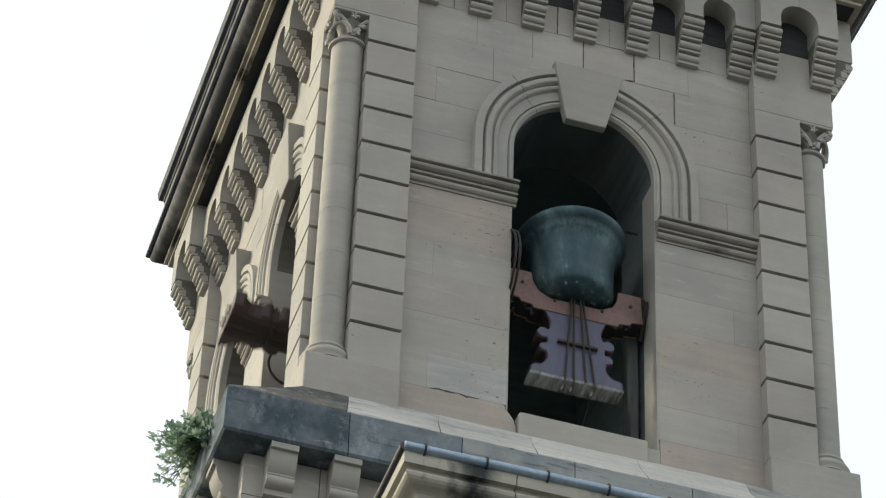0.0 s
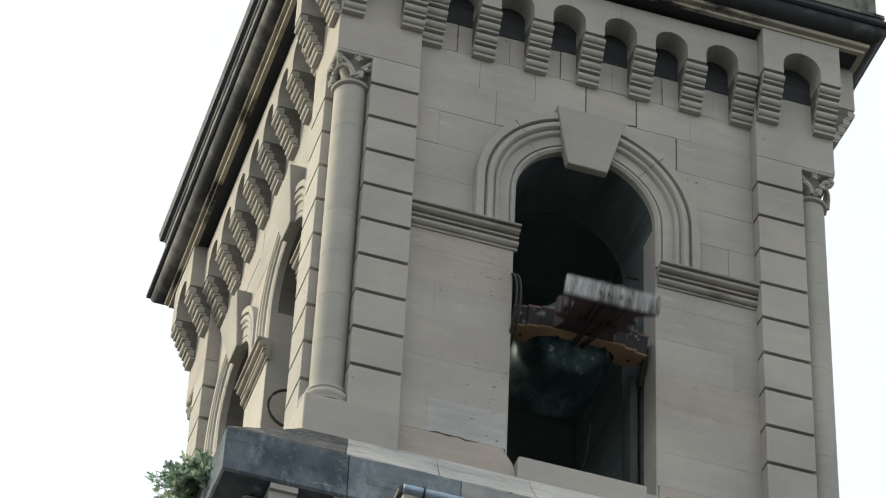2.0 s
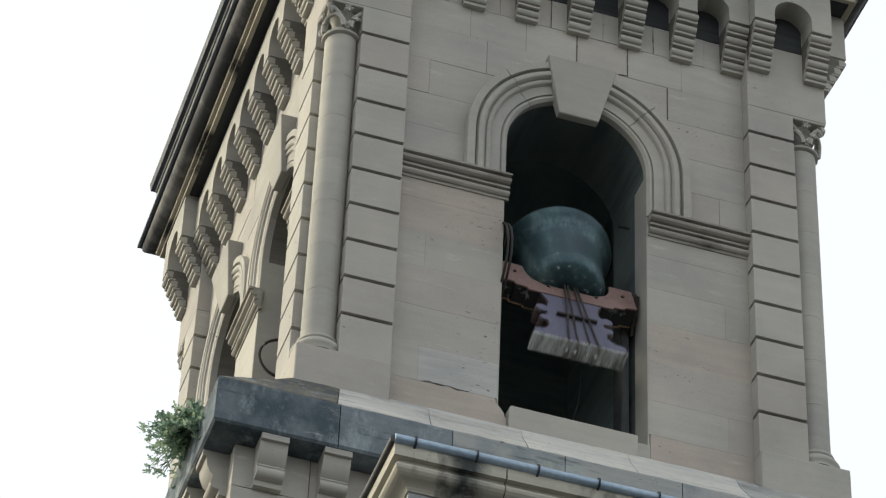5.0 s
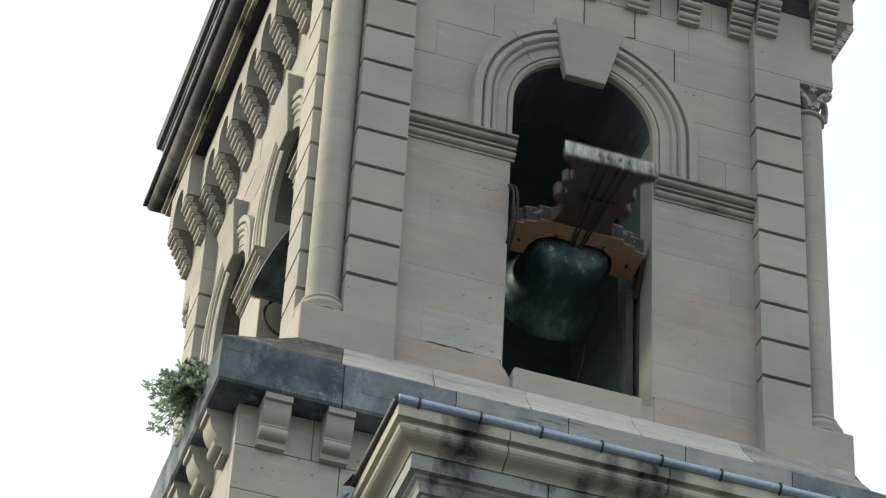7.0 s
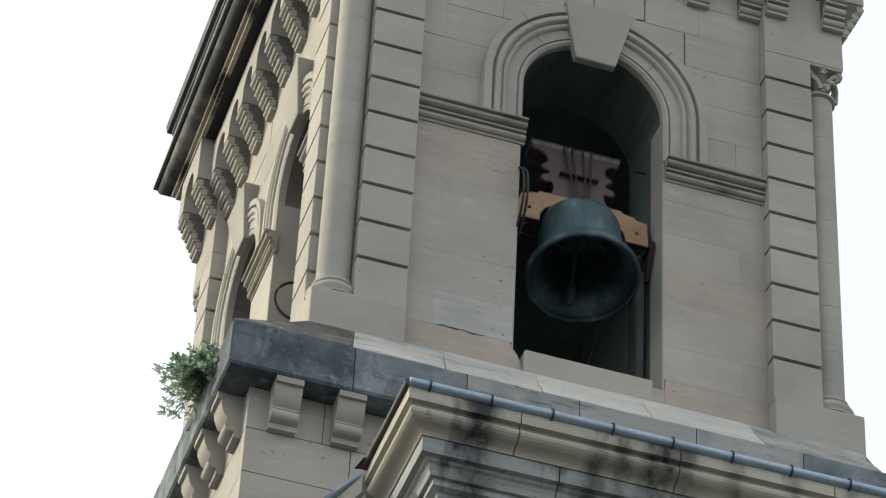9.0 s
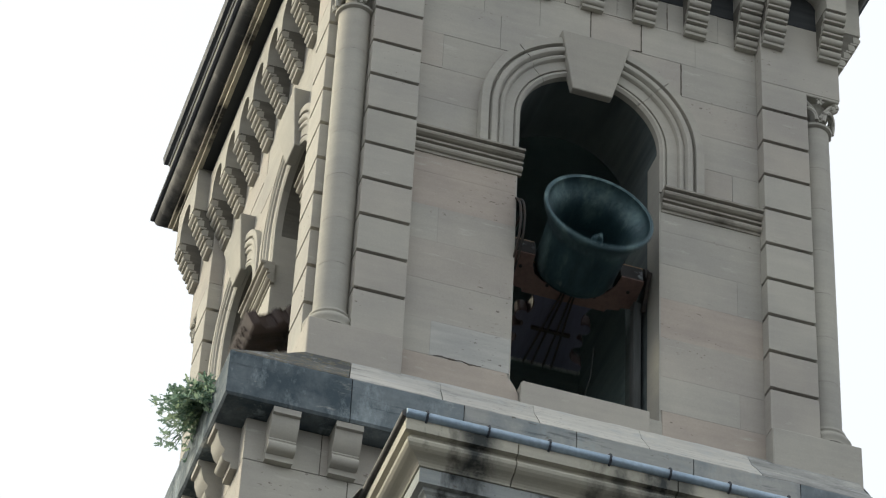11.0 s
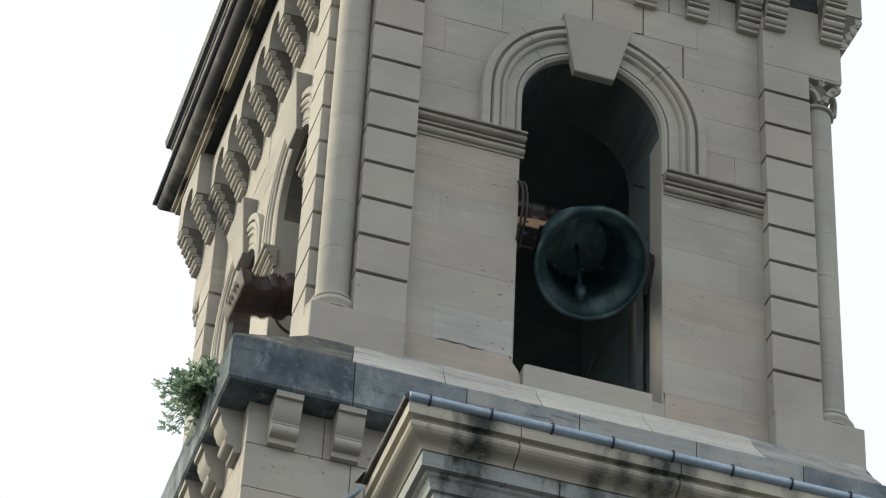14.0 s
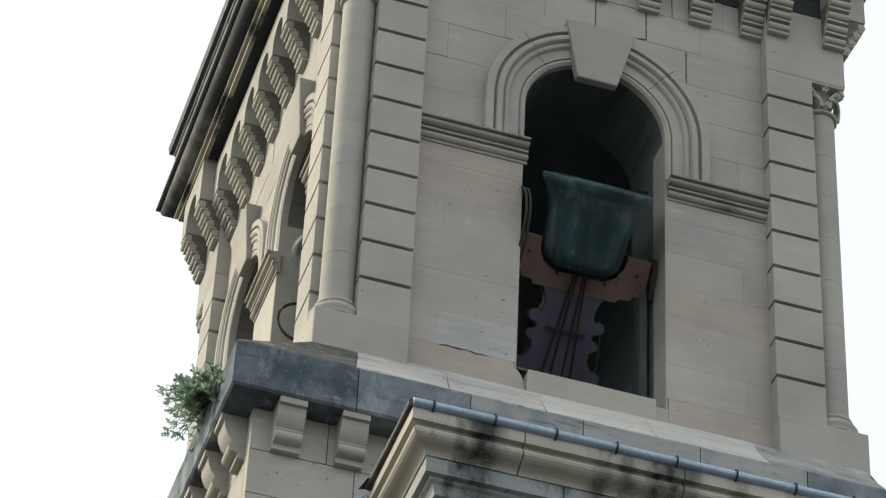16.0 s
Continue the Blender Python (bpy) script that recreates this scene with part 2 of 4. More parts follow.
ROLL = plain("stained_grey_roll", (0.15, 0.15, 0.145), 0.8, 0, (0.030, 0.033, 0.037), 1.3, (0.36, 0.52), 0.2)
DARK_ZINC = plain("blackened_gutter", (0.035, 0.037, 0.04), 0.5, 0.3, (0.10, 0.10, 0.10), 4, (0.45, 0.7))
ROOFING = plain("grey_roof_sheet", (0.10, 0.105, 0.11), 0.6, 0.0, (0.16, 0.16, 0.16), 3)
YOKE_DARK = plain("dark_brown_yoke_wood", (0.045, 0.032, 0.032), 0.7, 0, (0.075, 0.055, 0.055), 6, (0.4, 0.7), 0.3, (1, 1, 0.12))
SLATE_DARK = plain("dark_slate_paint", (0.04, 0.037, 0.05), 0.65, 0, (0.07, 0.064, 0.078), 6, (0.4, 0.7), 0.3, (1, 1, 0.12))
TIMBER = plain("grey_weathered_timber", (0.10, 0.11, 0.115), 0.8, 0, (0.04, 0.045, 0.047), 5, (0.4, 0.7), 0.3, (1, 1, 0.1))
BEAM_DARK = plain("blackened_beam_wood", (0.018, 0.017, 0.018), 0.8, 0, (0.24, 0.26, 0.28), 9, (0.58, 0.68), 0.3)
EARTH = plain("asphalt_ground", (0.060, 0.060, 0.058), 0.9, 0, (0.045, 0.045, 0.044), 0.6)


def leaf_material():
    m, n, l, bsdf = material("fern_leaf")
    geo = n.new("ShaderNodeNewGeometry")
    col = ramp(n, l, geo.outputs["Random Per Island"], [(0.0, (0.12, 0.21, 0.16)), (0.5, (0.25, 0.36, 0.28)), (1.0, (0.42, 0.52, 0.34))])
    l.new(col, bsdf.inputs["Base Color"])
    bsdf.inputs["Roughness"].default_value = 0.5
    thin, both = n.new("ShaderNodeBsdfTranslucent"), n.new("ShaderNodeMixShader")
    l.new(col, thin.inputs["Color"])
    both.inputs[0].default_value = 0.45
    l.new(bsdf.outputs[0], both.inputs[1])
    l.new(thin.outputs[0], both.inputs[2])
    l.new(both.outputs[0], n["Material Output"].inputs["Surface"])
    return m


LEAF = leaf_material()


# ------------------------------------------------------------------ mesh helpers
def finish(bm, name, mat, smooth=False, angle=35):
    bmesh.ops.recalc_face_normals(bm, faces=bm.faces)
    me = bpy.data.meshes.new(name)
    bm.to_mesh(me)
    bm.free()
    me.materials.append(mat)
    if smooth:
        me.shade_smooth()
        me.set_sharp_from_angle(angle=radians(angle))
    return me


def part(name, bm, mat, parent, label="", smooth=False, at=None):
    """One mesh object under a thing or under a part."""
    ob = new(name, finish(bm, name, mat, smooth) if isinstance(bm, bmesh.types.BMesh) else bm)
    ob.parent = parent
    if at is not None:
        ob.matrix_basis = at
    return tagged(ob, label)


def box(bm, x0, x1, y0, y1, z0, z1, bevel=0.0):
    vs = bmesh.ops.create_cube(bm, size=1.0, matrix=Matrix.Translation(((x0 + x1) / 2, (y0 + y1) / 2, (z0 + z1) / 2)) @ Matrix.Diagonal((x1 - x0, y1 - y0, z1 - z0, 1)))["verts"]
    if bevel:
        es = list({e for v in vs for e in v.link_edges})
        bmesh.ops.bevel(bm, geom=es, offset=bevel, segments=1, affect="EDGES")
    return bm


def a_box(*size, bevel=0.0):
    return box(bmesh.new(), *size, bevel=bevel)


def slab(bm, outline, y0, y1):
    """An outline in (x, z), given thickness from y0 to y1."""
    a = [bm.verts.new((x, y0, z)) for x, z in outline]
    b = [bm.verts.new((x, y1, z)) for x, z in outline]
    bm.faces.new(a), bm.faces.new(b[::-1])
    for i in range(len(a)):
        j = (i + 1) % len(a)
        bm.faces.new((a[i], b[i], b[j], a[j]))
    return bm


def skin(bm, loops, closed_profile=True, caps=True):
    """Faces between loops of points."""
    rows = [[bm.verts.new(p) for p in loop] for loop in loops]
    n = len(rows[0])
    for a, b in zip(rows, rows[1:]):
        for i in range(n if closed_profile else n - 1):
            j = (i + 1) % n
            bm.faces.new((a[i], a[j], b[j], b[i]))
    if caps:
        bm.faces.new(rows[0][::-1]), bm.faces.new(rows[-1])
    return bm


def lathe(bm, profile, steps=32, cap=True):
    """A turned body: (radius, z) from bottom to top."""
    rows = []
    for r, z in profile:
        rows.append([bm.verts.new((r * math.cos(2 * math.pi * i / steps), r * math.sin(2 * math.pi * i / steps), z)) for i in range(steps)])
    for a, b in zip(rows, rows[1:]):
        for i in range(steps):
            j = (i + 1) % steps
            bm.faces.new((a[i], a[j], b[j], b[i]))
    if cap:
        bm.faces.new(rows[0][::-1]), bm.faces.new(rows[-1])
    return bm


def tube(bm, points, radius, steps=8):
    """A round bar along points."""
    pts = [Vector(p) for p in points]
    loops = []
    for i, p in enumerate(pts):
        d = (pts[min(i + 1, len(pts) - 1)] - pts[max(i - 1, 0)]).normalized()
        u = d.cross(Vector((0, 0, 1)) if abs(d.z) < 0.9 else Vector((1, 0, 0))).normalized()
        v = d.cross(u)
        loops.append([p + radius * (math.cos(2 * math.pi * k / steps) * u + math.sin(2 * math.pi * k / steps) * v) for k in range(steps)])
    return skin(bm, loops)


def arc(cx, cz, r, a0, a1, n):
    return [(cx + r * math.cos(radians(a0 + (a1 - a0) * i / n)), cz + r * math.sin(radians(a0 + (a1 - a0) * i / n))) for i in range(n + 1)]


def thing(name, label, category, kind="", at=None, group=""):
    ob = new(name)
    if at is not None:
        ob.matrix_basis = at
    return tagged(ob, label, category, group, kind)


# ------------------------------------------------------------------ the tower's plan
HALF, DEEP = 2.475, 5.55            # half its width, and its depth from front to back
WALL = 0.135                        # how far the wall lies behind the pilasters
THICK = 0.85
PIL_IN, PIL_OUT = 1.672, 2.132      # a pilaster, from the tower's axis
RECESS = HALF - PIL_OUT
GROOVE, COURSE = 22.81, 0.42        # the topmost groove and the height of a course
SPRING, SIDE_SPRING = 22.04, 21.907  # where the bell openings' arches spring, in front and at the sides
IMPOST_TOP, IMPOST_BOT = 21.54, 21.30
SILL = 18.85
PLINTH_TOP = 19.05
LEDGE_EDGE, LEDGE_BOT, LEDGE_OUT = 17.80, 17.37, 0.82
CORBEL_BOT, CORBEL_TOP, FASCIA_TOP, FASCIA_OUT = 23.61, 24.10, 24.66, 0.25
LOWER_OUT = 0.58                    # the storey below stands this far out
SIDE_MID = DEEP / 2


def on_front(x=0.0):
    """Local x to the right, local y into the wall; origin on the pilasters' plane."""
    return pose(x, 0, 0)


def on_left(y=0.0):
    """The same for the left side: local x runs from the back to the front."""
    return Matrix.Translation((-HALF, y, 0)) @ pose(0, 0, 0, 0, 0, -90)


tower = thing("bell_tower", "square sandstone church belfry with round arches and corbelled cornice", "bell tower")


def run(bm, path, profile, closed=True):
    """A moulding along a line in plan. path: (x, y) with the outside on its right; profile: (outward, z)."""
    pts = [Vector(p) for p in path]
    ds = [(b - a).normalized() for a, b in zip(pts, pts[1:])]
    ns = [Vector((d.y, -d.x)) for d in ds]
    loops = []
    for i, p in enumerate(pts):
        a, b = ns[max(i - 1, 0)], ns[min(i, len(ns) - 1)]
        m = (a + b) / (1 + a.dot(b))
        loops.append([(p.x + m.x * o, p.y + m.y * o, z) for o, z in profile])
    return skin(bm, loops, closed)


def rot_slab(outline, x0, x1):
    """An outline in (y, z), given width from x0 to x1."""
    return skin(bmesh.new(), [[(x0, y, z) for y, z in outline], [(x1, y, z) for y, z in outline]])


# ---- corbels of the cornice
def corbel_meshes(width=0.215):
    """A core coloured for soot and shade that slopes back, four rolls one under another and the thin fillets between
    them.
    """
    top, bot = CORBEL_TOP, CORBEL_BOT
    core = rot_slab([(0.06, top), (-0.232, top), (-0.220, top - 0.06), (-0.052, top - 0.43), (-0.035, bot + 0.02), (0.06, bot + 0.02)], -width / 2 + 0.003, width / 2 - 0.003)
    rolls = []
    for k in range(4):
        p, zt, r = 0.252 - 0.055 * k, top - 0.024 - 0.117 * k, 0.039
        back = -p + 0.075
        nose = [(back, zt), (-p + r, zt)] + arc(-p + r, zt - r, r, 92, 268, 10) + [(back, zt - 2 * r)]
        rolls.append(finish(rot_slab(nose, -width / 2, width / 2), "roll", SAND_TRIM, True, 40))
        if k < 3:
            zf = zt - 2 * r - 0.009
            rolls.append(finish(rot_slab([(back + 0.03, zf), (-p + 0.034, zf), (-p + 0.036, zf - 0.022), (back + 0.03, zf - 0.022)], -width / 2, width / 2), "fillet", SAND_TRIM))
    foot = finish(rot_slab([(0.05, bot + 0.026), (-0.062, bot + 0.026), (-0.055, bot), (0.05, bot)], -width / 2, width / 2), "fillet", SAND_TRIM)
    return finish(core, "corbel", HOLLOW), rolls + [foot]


CORBEL, CORBEL_PIECES = corbel_meshes()


def corbel(m):
    core = part("corbel", CORBEL, HOLLOW, tower, "stone corbel of four rolls, soot and shade coloured into the sides", at=m)
    for mesh in CORBEL_PIECES:
        part(mesh.name.split(".")[0], mesh, SAND_TRIM, core)


def fascia(x0, x1, arches, y_front, y_back, r, top=FASCIA_TOP):
    """The band over the corbels, with an arched niche between each two of them."""
    spring = CORBEL_TOP + 0.13
    line = [(x0, top), (x0, CORBEL_TOP)]
    for cx in arches:
        line.append((cx - r, CORBEL_TOP))
        line += arc(cx, spring, r, 180, 0, 14)
        line.append((cx + r, CORBEL_TOP))
    line += [(x1, CORBEL_TOP), (x1, top)]
    out = []
    # split at the arches' crowns into simple upright pieces
    xs = [x0] + list(arches) + [x1]
    for a, b in zip(xs, xs[1:]):
        piece = [(x, z) for x, z in line if a - 1e-6 <= x <= b + 1e-6 and z < top - 1e-6]
        g = 0.0012
        out.append(slab(bmesh.new(), [(min(max(x, a + g), b - g), z) for x, z in [(a, top)] + piece + [(b, top)]], y_front, y_back))
    return out


# ---- a capital with leaves, scrolls and a square top
def capital_mesh():
    bm = bmesh.new()
    lathe(bm, [(0.150, 0.0), (0.178, 0.015), (0.182, 0.035), (0.165, 0.055), (0.115, 0.065), (0.098, 0.10), (0.098, 0.24), (0.13, 0.32), (0.19, 0.335)], 24)
    box(bm, -0.20, 0.20, -0.20, 0.20, 0.335, 0.37, 0.008)
    for k in range(4):
        d = pose(0, 0, 0, 0, 0, 45 + 90 * k)
        # a broad scooped leaf under each corner, and the scroll over it
        hood = [d @ Vector((0.155 + 0.035 * math.sin(a), 0.105 * math.cos(a), 0.06 + 0.155 * math.sin(a) ** 0.8)) for a in [math.pi * j / 16 for j in range(17)]]
        tube(bm, hood, 0.021, 6)
        spiral = []
        for i in range(30):
            a = i / 29 * 2.8 * math.pi
            rr = 0.066 * (1 - 0.82 * i / 29)
            spiral.append(d @ Vector((0.215 - rr * math.cos(a) * 0.9, 0, 0.275 + rr * math.sin(a))))
        tube(bm, spiral, 0.020, 6)
        bmesh.ops.create_uvsphere(bm, u_segments=8, v_segments=6, radius=0.03, matrix=Matrix.Translation(d @ Vector((0.215, 0, 0.275))))
        f = pose(0, 0, 0, 0, 0, 90 * k)
        for side in (-1, 1):
            stem = [f @ Vector((0.165 - 0.01 * u, side * (0.012 + 0.125 * u * u), 0.05 + 0.25 * u)) for u in [j / 9 for j in range(10)]]
            tube(bm, stem, 0.020, 6)
        bmesh.ops.create_uvsphere(bm, u_segments=8, v_segments=6, radius=0.024, matrix=Matrix.Translation(f @ Vector((0.175, 0, 0.10))))
        for j in range(5):
            v = 2 * math.pi * j / 5
            tube(bm, [f @ Vector((0.185, 0, 0.29)), f @ Vector((0.200, 0.042 * math.cos(v), 0.29 + 0.042 * math.sin(v)))], 0.014, 6)
    return finish(bm, "capital", SAND_TRIM, True)


CAPITAL = capital_mesh()
BASE = finish(lathe(bmesh.new(), [(0.215, 0.0), (0.215, 0.035), (0.225, 0.05), (0.228, 0.075), (0.215, 0.10), (0.18, 0.115), (0.175, 0.14), (0.185, 0.155), (0.180, 0.18), (0.155, 0.20)], 32), "column_base", SAND_TRIM, True)


def drum_mesh(h):
    return finish(lathe(bmesh.new(), [(0.150, 0.0), (0.150, h - 0.003)], 32), "drum", SAND_TRIM, True, 60)


def corner_column(cx, cy):
    col = part("corner_column", BASE, SAND_TRIM, tower, "engaged round stone corner column with leafy capital", at=pose(cx, cy, PLINTH_TOP - 0.03))
    z0, top = 0.20, 22.79 - PLINTH_TOP + 0.03
    n = 7
    h = (top - z0) / n
    mesh = drum_mesh(h)
    for k in range(n):
        part("drum", mesh, SAND_TRIM, col, at=pose(0, 0, z0 + k * h))
    part("capital", CAPITAL, SAND_TRIM, col, "carved capital with scrolls and leaves", at=pose(0, 0, top))


# ---- pilasters with sunk joints
def pilaster(m, x0, x1):
    # the dark core puts the shade of the grooves into colour
    core = part("pilaster", a_box(x0 + 0.05, x1 - 0.05, 0.05, WALL + 0.2, 18.6, 23.16), DARK_JOINT, tower, "banded sandstone corner pilaster, sunk joints coloured dark for their shade", at=m)
    gap = 0.018
    edges = [(GROOVE - COURSE * (k + 1) + gap, GROOVE - COURSE * k - gap) for k in range(8)]
    edges.append((PLINTH_TOP - 0.05, GROOVE - COURSE * 8 - gap))
    edges.append((GROOVE + gap, 23.15))
    mesh = None
    for z0, z1 in edges:
        if abs((z1 - z0) - (COURSE - 2 * gap)) < 1e-6:
            mesh = mesh or finish(a_box(x0, x1, 0, WALL + 0.12, 0, z1 - z0, bevel=0.003), "stone_block", SAND)
            part("stone_block", mesh, SAND, core, at=pose(0, 0, z0))
        else:
            part("stone_block", a_box(x0, x1, 0, WALL + 0.12, z0, z1, bevel=0.003), SAND, core)


# ---- walls with arched openings
def wall_core(bm, x0, x1, z0, z1, y0, y1, holes, spring):
    """holes: (centre, half width), all with the same sill and springing."""
    at = x0
    for cx, r in holes:
        box(bm, at, cx - r, y0, y1, z0, z1)
        box(bm, cx - r, cx + r, y0, y1, z0, SILL)
        n = 28
        pts = arc(cx, spring, r + 0.002, 180, 0, n)
        for a, b in zip(pts, pts[1:]):
            slab(bm, [a, b, (b[0], z1), (a[0], z1)], y0, y1)
        at = cx + r
    box(bm, at, x1, y0, y1, z0, z1)
    return bm


COURSES = [19.02, 19.40, 19.84, 20.29, 20.69, 21.08, 21.42, 21.97, 22.385, 22.815, 23.24, 23.635, 24.10, 24.68]
FRONT_JOINTS = {19.02: (-1.395, 1.44), 20.29: (-1.385, 1.437), 21.42: (1.41,), 22.385: (-1.43,), 22.815: (-0.885, 0.91), 23.24: (-1.055, -0.505, 0.0, 0.51, 1.055), 23.635: (-1.29, -0.77, -0.26, 0.26, 0.77, 1.29)}


def ashlar(parent, x0, x1, y_face, holes, rng, clear, joints, spring):
    """Courses of blocks; clear: how far the blocks keep from an opening's edge above the impost.
    The joints below the impost are pointed flush, those above stand open."""
    for z, zt in zip(COURSES, COURSES[1:]):
        gap = 0.0006 if z < 21.2 else 0.0016
        spans, at = [], x0
        for cx, r in holes:
            def edge(zz, r=r):
                rr = clear + r
                if zz < IMPOST_TOP - 0.1:
                    return r
                if zz <= spring:
                    return rr
                return math.sqrt(max(rr * rr - (zz - spring) ** 2, 0.0))
            if z > spring + clear + r - 0.02:
                continue
            spans.append((at, cx, edge))
            at = (cx, edge)
        spans.append((at, x1, None))
        for start, stop, edge in spans:
            left_edge = start[1] if isinstance(start, tuple) else None
            a = start[0] if isinstance(start, tuple) else start
            zz = [z + gap + (zt - z - 2 * gap) * i / 5 for i in range(6)]
            left = [(a + left_edge(q), q) for q in zz] if left_edge else [(a, q) for q in (zz[0], zz[-1])]
            right = [(stop - edge(q), q) for q in zz] if edge else [(stop, q) for q in (zz[0], zz[-1])]
            lo, hi = max(p[0] for p in left), min(p[0] for p in right)
            if joints is None:
                cuts, x = [], lo + rng.uniform(0.35, 1.0)
                while x < hi - 0.35:
                    cuts.append(x)
                    x += rng.uniform(0.75, 1.35)
            else:
                cuts = [c for c in joints.get(z, ()) if lo + 0.05 < c < hi - 0.05]
            sides = [left] + [[(c, zz[0]), (c, zz[-1])] for c in cuts] + [right]
            for i, (p, q) in enumerate(zip(sides, sides[1:])):
                p = [(u + (gap if i or not left_edge else 0), v) for u, v in p]
                q = [(u - gap, v) for u, v in q]
                if min(v[0] for v in q) - max(v[0] for v in p) < 0.04 and max(v[0] for v in q) - min(v[0] for v in p) < 0.08:
                    continue
                bed = SAND
                if joints and z == 19.02 and -1.5 < p[0][0] < -1.3:
                    bed = SAND_PALE
                elif joints and (z, p[0][0] < 0) in ((20.69, True), (21.08, True), (19.84, False)):
                    bed = SAND_PINK
                proud = rng.uniform(-0.001, 0.001) if z < 21.2 else rng.uniform(-0.003, 0.003)
                part("stone_block", slab(bmesh.new(), p + q[::-1], y_face + proud, y_face + 0.05), bed, parent)


def sweep_arch(cx, r0, spring, profile, foot, a0, a1, n=10):
    """A piece of the moulding round an arch, from angle a0 to a1. profile: (outward from the opening's edge, y)."""
    loops = []
    if a0 >= 180:
        loops.append([(cx - r0 - o, y, foot) for o, y in profile])
    for i in range(n + 1):
        a = radians(a0 + (a1 - a0) * i / n)
        loops.append([(cx + (r0 + o) * math.cos(a), y, spring + (r0 + o) * math.sin(a)) for o, y in profile])
    if a1 <= 0:
        loops.append([(cx + r0 + o, y, foot) for o, y in profile])
    return skin(bmesh.new(), loops)


def keystone(cx, s, lo, hi):
    """A wedge that leans out towards its top."""
    wl, wh = (0.195 if s == 1.0 else 0.155) * s, 0.342 * s
    foot = WALL - (0.055 if s == 1.0 else 0.06)
    bm = bmesh.new()
    skin(bm, [[(cx - wl, foot, lo), (cx + wl, foot, lo), (cx + wh, WALL - 0.15, hi), (cx - wh, WALL - 0.15, hi)],
              [(cx - wl, WALL + 0.03, lo), (cx + wl, WALL + 0.03, lo), (cx + wh, WALL + 0.02, hi), (cx - wh, WALL + 0.02, hi)]])
    bmesh.ops.bevel(bm, geom=list(bm.edges), offset=0.008, segments=1, affect="EDGES")
    return bm


IMPOST = [(o, IMPOST_BOT + z) for o, z in (
    (-0.02, 0.0), (0.012, 0.0), (0.014, 0.026), (0.034, 0.030), (0.048, 0.044), (0.052, 0.062), (0.046, 0.080), (0.030, 0.088), (0.020, 0.092), (0.020, 0.106), (0.054, 0.109), (0.057, 0.128),
    (0.034, 0.132), (0.034, 0.146), (0.068, 0.150), (0.090, 0.162), (0.098, 0.180), (0.092, 0.198), (0.070, 0.203), (0.070, 0.213), (0.117, 0.216), (0.119, 0.235), (0.110, 0.24), (-0.02, 0.24))]


def arch_profile(scale, relief=1.0):
    """From the opening's edge outwards: a lip, a plain band, two rolls, a groove and a square outer band."""
    shape = [(0.0, 0.018), (0.012, 0.030), (0.032, 0.030), (0.045, 0.018), (0.048, 0.004), (0.054, 0.004), (0.058, 0.028), (0.160, 0.034), (0.164, 0.050), (0.174, 0.068), (0.192, 0.076), (0.212, 0.070), (0.220, 0.052),
             (0.230, 0.052), (0.236, 0.080), (0.250, 0.098), (0.275, 0.104), (0.300, 0.096), (0.312, 0.074), (0.316, 0.050), (0.334, 0.050), (0.338, 0.104), (0.415, 0.108), (0.42, 0.10)]
    inner, outer = [(-0.013, WALL + 0.059), (-0.013, WALL - 0.008)], [(0.42 * scale, WALL + 0.059)]
    return inner + [(o * scale, WALL - p * relief) for o, p in shape] + outer


